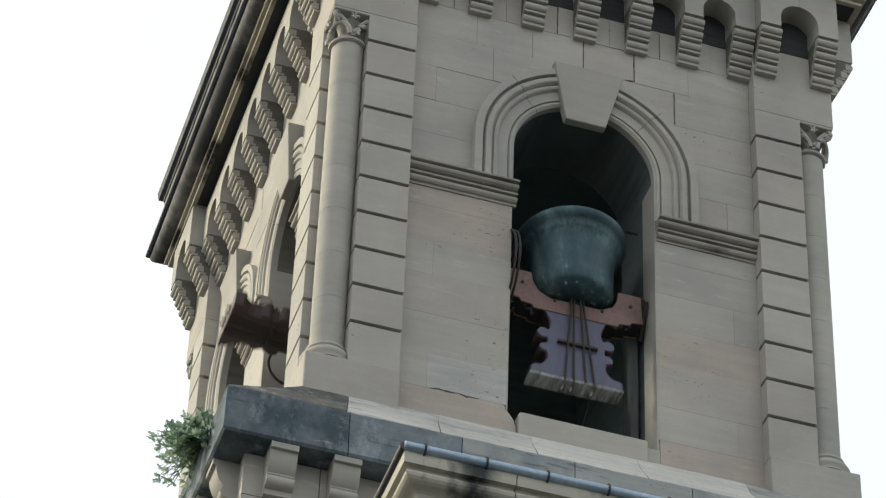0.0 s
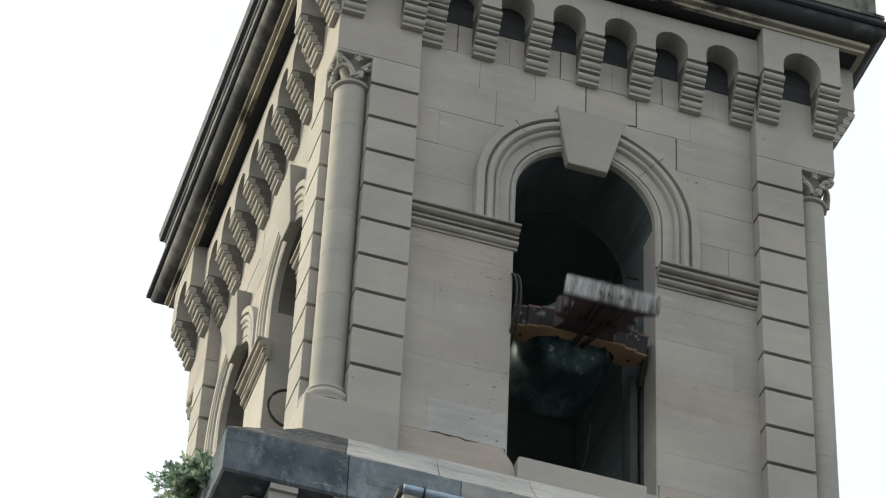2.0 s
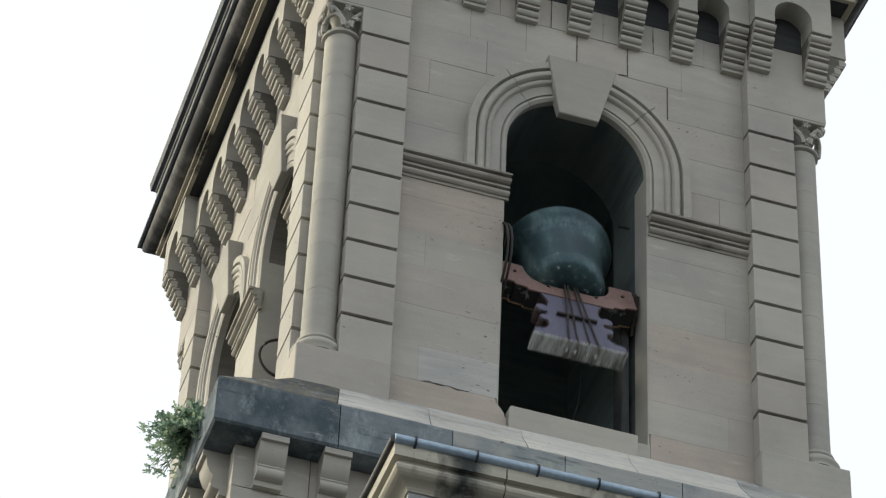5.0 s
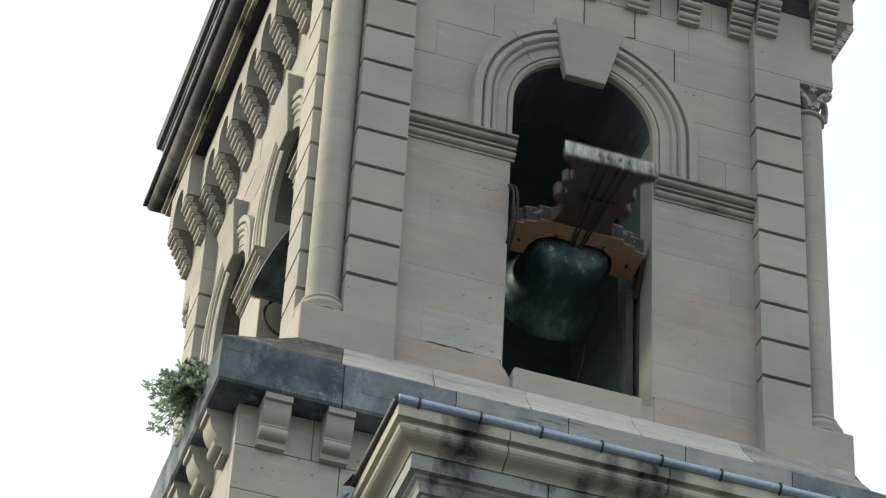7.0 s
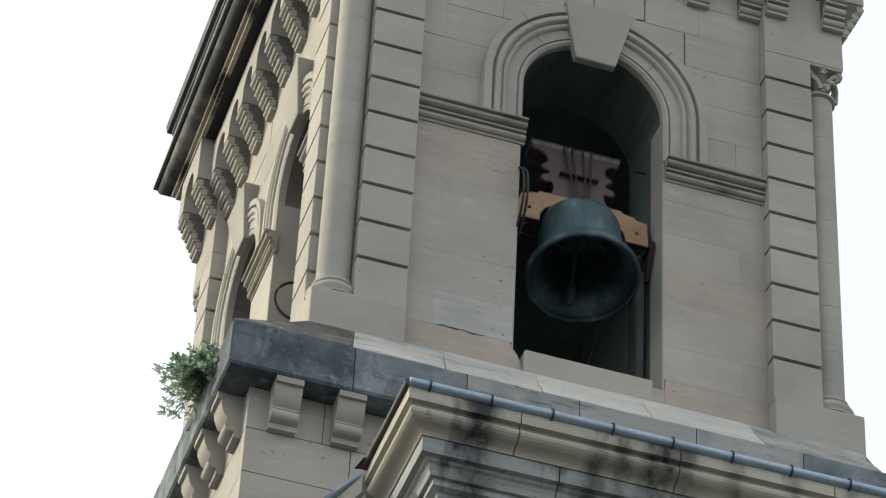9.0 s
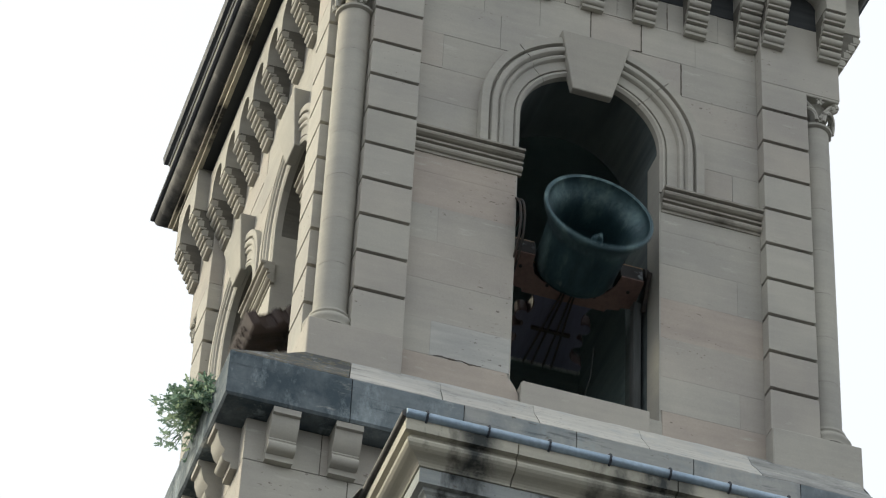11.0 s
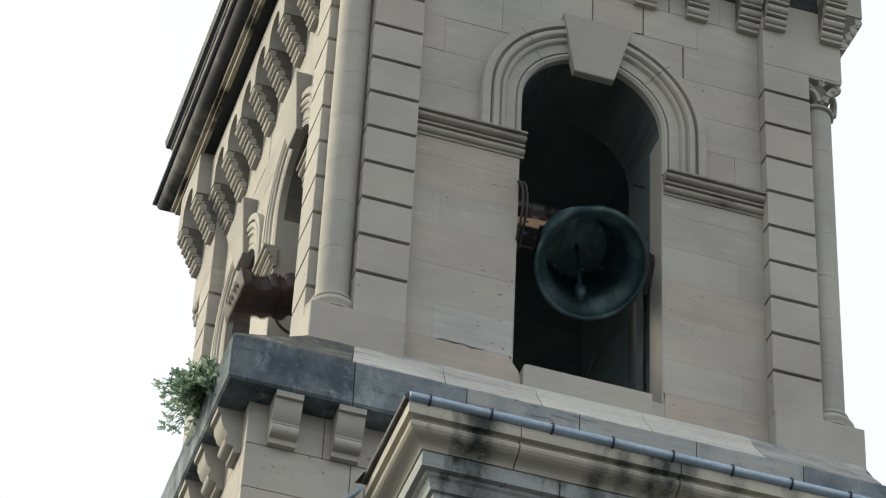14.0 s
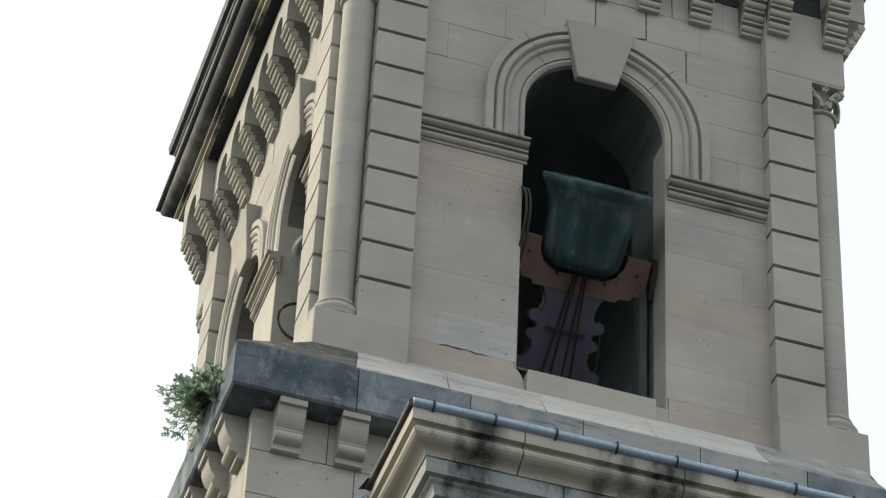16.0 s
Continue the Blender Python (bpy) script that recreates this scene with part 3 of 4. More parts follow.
def face(name, m, half, holes, arch_scale, wall_corbels, seed, label, ashlar_on=True):
    rng = random.Random(seed)
    spring = SPRING if len(holes) == 1 else SIDE_SPRING
    inner = half - (HALF - PIL_IN)
    wall = part(name, wall_core(bmesh.new(), -half + 0.25, half - 0.25, 18.4, 24.7, WALL + 0.012, WALL + 0.12, holes, spring), JOINT, tower, label, at=m)
    part("inner_wall", wall_core(bmesh.new(), -half + 0.25, half - 0.25, 18.4, 24.7, WALL + 0.122, WALL + THICK, holes, spring), DIM_STONE, wall, "inner side of the belfry wall, tinted for shade")
    for cx, r in holes:
        for a0, a1 in ((180, 133.2), (132.8, 90), (90, 47.2), (46.8, 0)):
            part("voussoir", sweep_arch(cx, r, spring, arch_profile(arch_scale, 1.0 if len(holes) == 1 else 0.6), IMPOST_TOP - 0.01, a0, a1), SAND_TRIM, wall, "moulded arch stone", True)
        # vault and inner jambs carry the opening's shade in their colour
        lining = bmesh.new()
        pts, ins = arc(cx, spring, r, 180, 0, 28), arc(cx, spring, r - 0.012, 180, 0, 28)
        for i in range(len(pts) - 1):
            slab(lining, [pts[i], pts[i + 1], ins[i + 1], ins[i]], WALL + 0.06, WALL + THICK + 0.01)
        bmesh.ops.remove_doubles(lining, verts=lining.verts, dist=1e-5)
        part("vault", lining, REVEAL if len(holes) == 1 else HOLLOW, wall, "vault of the opening, its shade put into the stone colour")
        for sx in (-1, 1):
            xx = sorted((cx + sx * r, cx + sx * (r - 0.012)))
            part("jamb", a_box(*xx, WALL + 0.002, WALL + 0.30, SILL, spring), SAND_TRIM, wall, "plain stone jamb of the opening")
            part("inner_jamb", a_box(*xx, WALL + 0.302, WALL + THICK + 0.01, SILL, spring), REVEAL if len(holes) == 1 else HOLLOW, wall, "inner jamb of the opening, coloured darker for its shade")
        part("keystone", keystone(cx, *((1.0, 22.51, 23.125) if len(holes) == 1 else (0.97, 22.44, 23.0))), SAND_TRIM, wall, "large plain wedge keystone")
        part("sill", slab(bmesh.new(), [(cx - r + 0.10, 18.50), (cx + r - 0.12, 18.50), (cx + r - 0.12, SILL + 0.088), (cx - r + 0.115, SILL + 0.094), (cx - r + 0.10, SILL + 0.07)], WALL - 0.045, WALL + THICK), SAND, wall, "pale stone sill block")
    # the impost band runs from pilaster to opening, and between openings
    stops = [-inner] + [v for cx, r in holes for v in (cx - r + 0.045, cx + r + 0.005)] + [inner]
    for a, b in zip(stops[::2], stops[1::2]):
        path = [(a, WALL), (b, WALL)]
        part("impost", run(bmesh.new(), path, IMPOST), SAND_IMPOST, wall, "moulded impost band")
    if ashlar_on:
        ashlar(wall, -inner, inner, WALL, holes, rng, 0.40 * arch_scale, FRONT_JOINTS if len(holes) == 1 else None, spring)
        # the course beside the sills; its corner at the front opening is broken away
        at = -inner
        for cx, r in holes:
            part("stone_block", slab(bmesh.new(), [(at, 18.58), (cx - r + 0.09, 18.58), (cx - r + 0.088, 18.80), (cx - r + 0.07, 18.87), (cx - r + 0.035, 18.93), (cx - r - 0.01, 18.975), (cx - r - 0.02, 19.0188), (at, 19.0188)], WALL, WALL + 0.09), SAND_PINK if len(holes) == 1 else SAND, wall)
            part("stone_block", a_box(cx + r - 0.115, cx + r + 0.012, WALL - 0.004, WALL + 0.3, 18.58, 18.90, bevel=0.006), SAND, wall)
            at = cx + r + 0.014
        part("stone_block", slab(bmesh.new(), [(at, 18.58), (inner, 18.58), (inner, 19.0188), (at, 19.0188)], WALL, WALL + 0.05), SAND_PINK if len(holes) == 1 else SAND, wall)
    # corbels, and the band that they carry
    w = 0.215
    xs = [-(inner - 0.112) + (2 * (inner - 0.112)) * k / (wall_corbels - 1) for k in range(wall_corbels)]
    for x in xs:
        corbel(m @ pose(x, WALL, 0))
    step = xs[1] - xs[0]
    for bm in fascia(-inner, inner, [(a + b) / 2 for a, b in zip(xs, xs[1:])], WALL - FASCIA_OUT, WALL + 0.04, (step - w) / 2 + 0.012, FASCIA_TOP - 0.07):
        part("band_stone", bm, SAND_TRIM, tower, at=m)
    # dark panels paint soot and shade onto the upper backs of the niches
    for a, b in zip(xs, xs[1:]):
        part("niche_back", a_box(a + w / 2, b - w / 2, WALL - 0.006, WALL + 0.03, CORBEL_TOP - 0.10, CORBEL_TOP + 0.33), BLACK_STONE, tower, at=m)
    # a dark strip painted for the shade under the cornice
    part("black_frieze", a_box(-inner, inner, WALL - FASCIA_OUT + 0.05, WALL + 0.04, FASCIA_TOP - 0.068, FASCIA_TOP), BLACK_STONE, tower, "strip over the corbel band, painted dark for shade", at=m)
    for s in (-1, 1):
        ends = sorted((s * inner, s * half))
        cs = [s * (inner + 0.113), s * (half - 0.113)]
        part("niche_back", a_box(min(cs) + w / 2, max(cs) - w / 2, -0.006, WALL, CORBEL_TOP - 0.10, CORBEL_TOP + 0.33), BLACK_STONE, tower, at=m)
        for x in cs:
            corbel(m @ pose(x, 0, 0))
        for bm in fascia(*ends, [sum(cs) / 2], -FASCIA_OUT, WALL + 0.04, (abs(cs[1] - cs[0]) - w) / 2 + 0.012):
            part("band_stone", bm, SAND_TRIM, tower, at=m)
        pilaster(m, *sorted((s * inner, s * (half - RECESS))))
    return wall


def crack(x0, x1, z, seed):
    """A ragged open bed joint."""
    rng = random.Random(seed)
    pts, zz = [], z
    n = int((x1 - x0) / 0.035)
    for i in range(n + 1):
        zz += rng.uniform(-0.012, 0.011)
        pts.append((x0 + (x1 - x0) * i / n, WALL - 0.001, zz))
    bm = bmesh.new()
    loops = []
    for i, (x, y, q) in enumerate(pts):
        h = rng.uniform(0.002, 0.008) * (0.3 if i in (0, n) else 1)
        loops.append([(x, y - 0.003, q - h), (x, y - 0.003, q + h), (x, y + 0.02, q + h), (x, y + 0.02, q - h)])
    return skin(bm, loops)


FRONT, LEFT = on_front(), on_left(SIDE_MID)
RIGHT = Matrix.Translation((HALF, SIDE_MID, 0)) @ pose(0, 0, 0, 0, 0, 90)
SIDE_HOLES = [(SIDE_MID - 3.74, 0.57), (SIDE_MID - 1.82, 0.57)]
face("wall_front", FRONT, HALF, [(0.010, 0.692)], 0.93, 7, 3, "sandstone ashlar wall with one arched bell opening")
face("wall_left", LEFT, DEEP / 2, SIDE_HOLES, 0.8, 8, 5, "sandstone ashlar wall with two arched bell openings")
face("wall_right", RIGHT, DEEP / 2, [], 0.8, 8, 7, "sandstone ashlar wall", False)
for x0, x1, z, k in ((-1.36, -0.93, 19.03, 1), (0.42, 0.52, 23.245, 5)):
    part("crack", crack(x0, x1, z, k), DARK_JOINT, tower)


def open_joint(x, z0, z1, seed):
    """A ragged upright joint that has lost its mortar."""
    rng = random.Random(seed)
    n, loops = 9, []
    for i in range(n + 1):
        z, h = z0 + (z1 - z0) * i / n, rng.uniform(0.0025, 0.0060)
        c = x + rng.uniform(-0.0015, 0.0015)
        loops.append([(c - h, WALL - 0.0045, z), (c + h, WALL - 0.0045, z), (c + h, WALL + 0.02, z), (c - h, WALL + 0.02, z)])
    return skin(bmesh.new(), loops)


for k, (x, z0, z1) in enumerate(((0.0, 23.27, 23.63), (0.51, 23.26, 23.62), (0.91, 22.83, 23.23), (-1.29, 23.64, 24.0), (-0.26, 23.64, 24.0), (0.77, 23.64, 24.0))):
    part("open_joint", open_joint(x, z0, z1, k), DARK_JOINT, tower)
part("wall_back", a_box(-HALF + 0.25, HALF - 0.25, DEEP - WALL - THICK, DEEP - WALL, 18.4, 24.7), DIM_STONE, tower, "sandstone back wall tinted for shade")

for sx in (-1, 1):
    for y0, y1 in ((0.0, HALF - PIL_IN), (DEEP - HALF + PIL_IN, DEEP)):
        x0, x1 = sorted((sx * PIL_IN, sx * HALF))
        part("corner_block", a_box(x0, x1, y0, y1, 23.152, 24.66, bevel=0.006), SAND, tower, "plain corner block over the capital")
        dx = 0.03 if sx > 0 else -0.03
        xx = sorted((sx * PIL_IN, sx * HALF + dx))
        part("corner_plinth", a_box(*xx, y0 - (0.03 if y0 == 0 else 0), y1 + (0.03 if y0 else 0), 18.3, PLINTH_TOP - 0.05, bevel=0.01), SAND, tower, "plain corner plinth under the column")
        xc = sorted((sx * (PIL_OUT + 0.01), sx * (PIL_OUT - 0.3)))
        part("corner_recess", a_box(*xc, y0 + 0.34 if y0 == 0 else y0 + 0.2, y1 - 0.2 if y0 == 0 else y1 - 0.34, PLINTH_TOP - 0.06, 23.155), SAND, tower, "plain recessed tower corner")
        corner_column(sx * (HALF - 0.205), 0.205 if y0 == 0 else DEEP - 0.205)

# ---- cornice, gutter and roof
RECT = [(-HALF, DEEP), (-HALF, 0), (HALF, 0), (HALF, DEEP)]


def ring(profile):
    pts = RECT
    loops = []
    for o, z in profile:
        loops.append([(-HALF - o, DEEP + o, z), (-HALF - o, -o, z), (HALF + o, -o, z), (HALF + o, DEEP + o, z)])
    bm = bmesh.new()
    rows = [[bm.verts.new(p) for p in loop] for loop in loops]
    for a, b in zip(rows, rows[1:] + rows[:1]):
        for i in range(4):
            j = (i + 1) % 4
            bm.faces.new((a[i], a[j], b[j], b[i]))
    return bm


part("soffit", ring([(-0.2, 24.661), (0.215, 24.661), (0.215, 24.70), (-0.2, 24.72)]), BLACK_STONE, tower, "stone soffit of the cornice, dark with stain and painted shade")
part("cornice", ring([(-0.2, 24.725), (0.217, 24.705), (0.217, 24.645), (0.262, 24.645), (0.266, 24.675), (0.25, 24.68), (0.255, 24.69), (0.302, 24.70), (0.308, 24.74), (0.28, 24.745), (-0.2, 24.82)]), SAND_CORNICE, tower, "moulded stone cornice streaked black")
part("corona", ring([(-0.2, 24.822), (0.285, 24.748)] + arc(0.31, 24.878, 0.130, -90, 0, 12) + [(-0.2, 24.882)]), ROLL, tower, "dark stained rounded upper cornice")
part("corona_edge", ring([(-0.2, 24.884), (0.46, 24.884), (0.482, 24.90), (0.484, 24.935), (0.455, 24.94), (0.45, 24.962), (-0.2, 24.965)]), EDGE_ZINC, tower, "blue-black metal edge over the cornice")
# a dark ring stands in for the shaded gap below the parapet
part("drip_edge", ring([(-0.2, 24.967), (0.415, 24.967), (0.415, 25.03), (-0.2, 25.03)]), DARK_ZINC, tower, "dark strip standing for the shaded gap over the cornice")
part("parapet", ring([(0.1, 25.032), (0.43, 25.032), (0.425, 25.08), (0.385, 25.11), (0.37, 25.15), (0.37, 25.40), (0.385, 25.41), (0.385, 25.45), (0.365, 25.46), (0.365, 25.64), (0.1, 25.64)]), PARAPET_STONE, tower, "mossy stained stone parapet")
part("eaves_gutter", ring([(0.05, 25.642), (0.375, 25.645), (0.385, 25.68), (0.425, 25.70), (0.44, 25.80), (0.43, 25.82), (0.05, 25.83)]), EDGE_ZINC, tower, "blue-black metal eaves edge")
part("roof", skin(bmesh.new(), [[(-HALF - 0.38, -0.38, 25.80), (HALF + 0.38, -0.38, 25.80), (HALF + 0.38, DEEP + 0.38, 25.80), (-HALF - 0.38, DEEP + 0.38, 25.80)],
                                [(-0.05, SIDE_MID - 0.05, 26.7), (0.05, SIDE_MID - 0.05, 26.7), (0.05, SIDE_MID + 0.05, 26.7), (-0.05, SIDE_MID + 0.05, 26.7)]]), ROOFING, tower, "low grey hipped roof")
part("belfry_ceiling", a_box(-HALF + 0.3, HALF - 0.3, 0.3, DEEP - 0.3, 24.45, 24.6), DIM_STONE, tower, "belfry ceiling tinted for shade")
part("belfry_floor", a_box(-HALF + 0.3, HALF - 0.3, 0.3, DEEP - 0.3, 18.3, 18.55), DIM_STONE, tower, "belfry floor tinted for shade")

# ---- the ledge under the belfry: a sloping course on an upright one
def ledge_run(name, cuts, profile, mat, lab, worn, skew=0.0):
    whole = part(name, ring([(-0.3, profile[0][1]), (0.30, profile[-1][1] + 0.02), (0.30, profile[-2][1]), (-0.3, profile[-2][1])]), DARK_JOINT, tower, lab)
    length = DEEP + 2 * HALF

    def at(s):
        return (-HALF, DEEP - s) if s < DEEP else (-HALF + s - DEEP, 0)
    for (a, b), amount in zip(zip(cuts, cuts[1:]), worn):
        a, b = a + 0.004, b - 0.004
        cuts_in = [a + (b - a) * k / 10 for k in range(1, 10)] + ([DEEP] if a < DEEP < b else [])
        bm = run(bmesh.new(), [at(v) for v in [a] + sorted(cuts_in) + [b]], profile)
        for v in bm.verts:
            if v.co.y < 0:
                v.co.x += skew * min(max(v.co.x + 3.2, 0.0), 1.0) * v.co.y / UP
            v.co += noise.noise_vector(v.co * 3.1 + Vector((7, 1, 3))) * 0.005 + noise.noise_vector(v.co * 11.0) * 0.004
        block = part("stone_block", bm, mat, whole)
        block.color = (amount, 1.0 if amount > 0.6 else 0.0, 0, 1)
    return whole


UP = LEDGE_OUT
slope_profile = [(-0.15, 18.765), (0.03, 18.60), (0.25, 18.345), (0.55, 18.06), (UP - 0.06, LEDGE_EDGE + 0.058), (UP - 0.02, LEDGE_EDGE + 0.018), (UP - 0.002, LEDGE_EDGE - 0.004), (UP - 0.003, LEDGE_EDGE - 0.008), (-0.05, LEDGE_EDGE - 0.008)]
up_profile = [(-0.05, LEDGE_EDGE - 0.0085), (UP - 0.003, LEDGE_EDGE - 0.0085), (UP, LEDGE_EDGE - 0.02), (UP, LEDGE_BOT + 0.02), (UP - 0.02, LEDGE_BOT), (-0.05, LEDGE_BOT)]
E0 = DEEP + HALF
ledge_run("ledge_slope", [-0.8, 1.2, 2.4, 3.6, 4.7, E0 - 2.10, E0 - 1.32, E0 - 0.50, E0 + 0.45, E0 + 1.44, E0 + 2.47], slope_profile, SLOPE_STONE, "sloping weathered stone ledge, lichen-spotted", (0.4, 0.5, 0.4, 0.5, 0.92, 0.34, 0.26, 0.12, 0.12, 0.55), 0.21)
ledge_run("ledge_face", [-0.8, 1.0, 2.3, 3.5, 4.6, E0 - 2.28, E0 - 1.345, E0 - 0.387, E0 + 0.618, E0 + 1.56, E0 + 2.47], up_profile, LEDGE_STONE, "upright face of the ledge, dark grey weathered stone", (0.5, 0.6, 0.6, 0.62, 0.76, 0.60, 0.42, 0.15, 0.34, 0.55))
part("ledge_return", run(bmesh.new(), [(HALF, 0), (HALF, DEEP)], slope_profile), SLOPE_STONE, tower, "sloping ledge on the far side")

# ---- the storey below
lower = part("lower_storey", a_box(-HALF - LOWER_OUT + 0.012, HALF + LOWER_OUT - 0.012, -LOWER_OUT + 0.012, DEEP + LOWER_OUT, 0.0, LEDGE_BOT - 0.001), DARK_JOINT, tower, "sandstone ashlar storey below the belfry")
rng = random.Random(11)
for m, half in ((Matrix.Translation((0, -LOWER_OUT, 0)), HALF + LOWER_OUT), (Matrix.Translation((-HALF - LOWER_OUT, SIDE_MID, 0)) @ pose(0, 0, 0, 0, 0, -90), DEEP / 2 + LOWER_OUT)):
    z = 16.12
    for h in (0.42, 0.42, 0.40):
        x = -half
        while x < half - 0.1:
            w = min(rng.uniform(0.6, 1.1), half - x)
            part("stone_block", a_box(x + 0.004, x + w - 0.004, 0, 0.05, z + 0.004, z + h - 0.004), SAND, lower, at=m)
            x += w
        z += h


def console_mesh():
    zt, zb = LEDGE_BOT - 0.003, 16.96
    out = [(0.03, zt), (-0.215, zt), (-0.215, zt - 0.055), (-0.185, zt - 0.06), (-0.180, zt - 0.12), (-0.150, zt - 0.20), (-0.115, zt - 0.235), (-0.125, zt - 0.25)]
    out += arc(-0.085, zt - 0.30, 0.05, 130, 250, 6)
    out += [(-0.06, zt - 0.355), (-0.06, zb), (0.03, zb)]
    return finish(rot_slab(out, -0.112, 0.112), "console", SAND_TRIM, True, 40)


CONSOLE = console_mesh()
for k in range(11):
    x = -HALF - LOWER_OUT + 0.275 + 0.515 * k
    part("console", CONSOLE, SAND_TRIM, tower, at=pose(x, -LOWER_OUT, 0))
for k in range(12):
    part("console", CONSOLE, SAND_TRIM, tower, at=on_left(-LOWER_OUT + 0.275 + 0.515 * k) @ pose(0, -LOWER_OUT, 0))

# ------------------------------------------------------------------ the porch in front
porch = thing("church_porch", "lower sandstone porch with moulded stained cornice and metal gutter", "building")
PX, PY, PZ = -2.203, -2.2, 16.465
LINE = [(PX + 0.006, -1.06), (PX, PY), (5.5, PY)]
top_prof = [(o, PZ + z) for o, z in ((-0.6, -0.03), (-0.005, -0.03), (-0.005, -0.138), (-0.052, -0.142), (-0.058, -0.166), (-0.048, -0.170), (-0.034, -0.180), (-0.028, -0.200), (-0.034, -0.222), (-0.052, -0.242), (-0.078, -0.258),
                                     (-0.106, -0.268), (-0.130, -0.280), (-0.148, -0.294), (-0.160, -0.312), (-0.163, -0.325), (-0.6, -0.325))]
mid_prof = [(-0.6, PZ - 0.327), (-0.178, PZ - 0.327), (-0.175, PZ - 0.335), (-0.175, PZ - 0.46), (-0.22, PZ - 0.465), (-0.225, PZ - 0.49), (-0.25, PZ - 0.505), (-0.27, PZ - 0.54), (-0.28, PZ - 0.58), (-0.31, PZ - 0.585), (-0.31, PZ - 0.64), (-0.36, PZ - 0.67), (-0.38, PZ - 0.72), (-0.42, PZ - 0.73), (-0.6, PZ - 0.73)]


def line_at(s, offs=0.0):
    """Along the porch's front from its corner."""
    return (PX + s, PY)


body = part("porch_wall", skin(bmesh.new(), [[(PX + 0.45, PY + 0.45, 0), (5.0, PY + 0.45, 0), (5.0, -0.5, 0), (PX + 0.42, -0.5, 0)], [(PX + 0.45, PY + 0.45, PZ - 0.05), (5.0, PY + 0.45, PZ - 0.05), (5.0, -0.5, PZ - 0.05), (PX + 0.42, -0.5, PZ - 0.05)]]), SAND, porch, "sandstone porch wall")
for name, prof, cuts, lab in (("upper_cornice", top_prof, [0.88, 2.15, 3.4, 4.6, 5.8, 7.0, 7.7], "moulded upper cornice with black rain stains"), ("lower_cornice", mid_prof, [1.25, 2.4, 3.5, 4.7, 5.9, 7.1, 7.7], "stained lower cornice course")):
    cor = part(name, run(bmesh.new(), [LINE[0], LINE[1], line_at(cuts[0] - 0.005)], prof), PORCH_STONE if name == "upper_cornice" else PORCH_GREY, porch, lab)
    for a, b in zip(cuts, cuts[1:]):
        part("stone_block", run(bmesh.new(), [line_at(a + 0.005), line_at(b - 0.005)], prof), PORCH_STONE if name == "upper_cornice" else PORCH_GREY, cor)
part("porch_roof", skin(bmesh.new(), [[(PX + 0.12, PY + 0.05, z - 0.06), (5.4, PY + 0.05, z - 0.06), (5.4, -0.585, z + 0.12), (PX + 0.12, -0.585, z + 0.12)] for z in (PZ, PZ + 0.02)]), ROOFING, porch, "low sheet roof behind the gutter")
gutter = part("porch_gutter", tube(bmesh.new(), [(x, y, PZ) for x, y in LINE[1:]], 0.038, 12), ZINC, porch, "grey-blue metal gutter", True)
part("side_gutter", tube(bmesh.new(), [(PX, PY, PZ), (PX + 0.003, -1.6, PZ - 0.004), (PX + 0.001, -1.22, PZ - 0.012), (PX - 0.012, -1.10, PZ - 0.03)], 0.034, 12), DARK_ZINC, gutter, "darker side gutter with a torn end", True)
part("torn_flap", skin(bmesh.new(), [[(PX - 0.05, -1.20, PZ - 0.02), (PX + 0.03, -1.20, PZ + 0.01), (PX + 0.03, -1.20, PZ + 0.016), (PX - 0.05, -1.20, PZ - 0.014)], [(PX - 0.085, -1.08, PZ - 0.05), (PX + 0.02, -1.06, PZ - 0.015), (PX + 0.02, -1.06, PZ - 0.009), (PX - 0.085, -1.08, PZ - 0.044)]]), DARK_ZINC, gutter, "bent torn gutter end")
part("lower_gutter", tube(bmesh.new(), [(PX + 0.005, -0.98, PZ - 0.02), (-2.352, -0.585, PZ - 0.015)], 0.030, 12), ZINC, gutter, "short pale gutter piece", True)
part("return_stone", run(bmesh.new(), [(-2.34, -0.586), (PX - 0.005, -1.02)], [(-0.4, PZ - 0.04), (-0.01, PZ - 0.04), (-0.01, PZ - 0.20), (-0.04, PZ - 0.21), (-0.06, PZ - 0.30), (-0.4, PZ - 0.30)]), SAND, porch, "pale plain stone beside the porch cornice")
clip = finish(tube(bmesh.new(), [(0, 0.046 * math.cos(a), 0.046 * math.sin(a)) for a in [2 * math.pi * j / 12 for j in range(13)]], 0.010, 6), "gutter_clip", EDGE_ZINC, True)
for k in range(15):
    part("gutter_clip", clip, EDGE_ZINC, gutter, at=pose(PX + 0.155 + 0.48 * k, PY, PZ))

# ------------------------------------------------------------------ ground
ground = tagged(new("ground", finish(a_box(-600, 600, -600, 600, -0.3, 0.0), "ground", EARTH)), "plain dark grey asphalt ground", "ground", kind="structure")

# ------------------------------------------------------------------ the bells
def bell_profile(r, h):
    """Outer line from lip to crown, as (radius, z) with the crown at 0."""
    pts = [(1.0, -1.0), (1.0, -0.96), (0.965, -0.915), (0.895, -0.86), (0.825, -0.79), (0.782, -0.70), (0.757, -0.57), (0.742, -0.42), (0.73, -0.25), (0.70, -0.14), (0.64, -0.07), (0.54, -0.03), (0.40, -0.01), (0.20, 0.0)]
    return [(a * r, b * h) for a, b in pts]


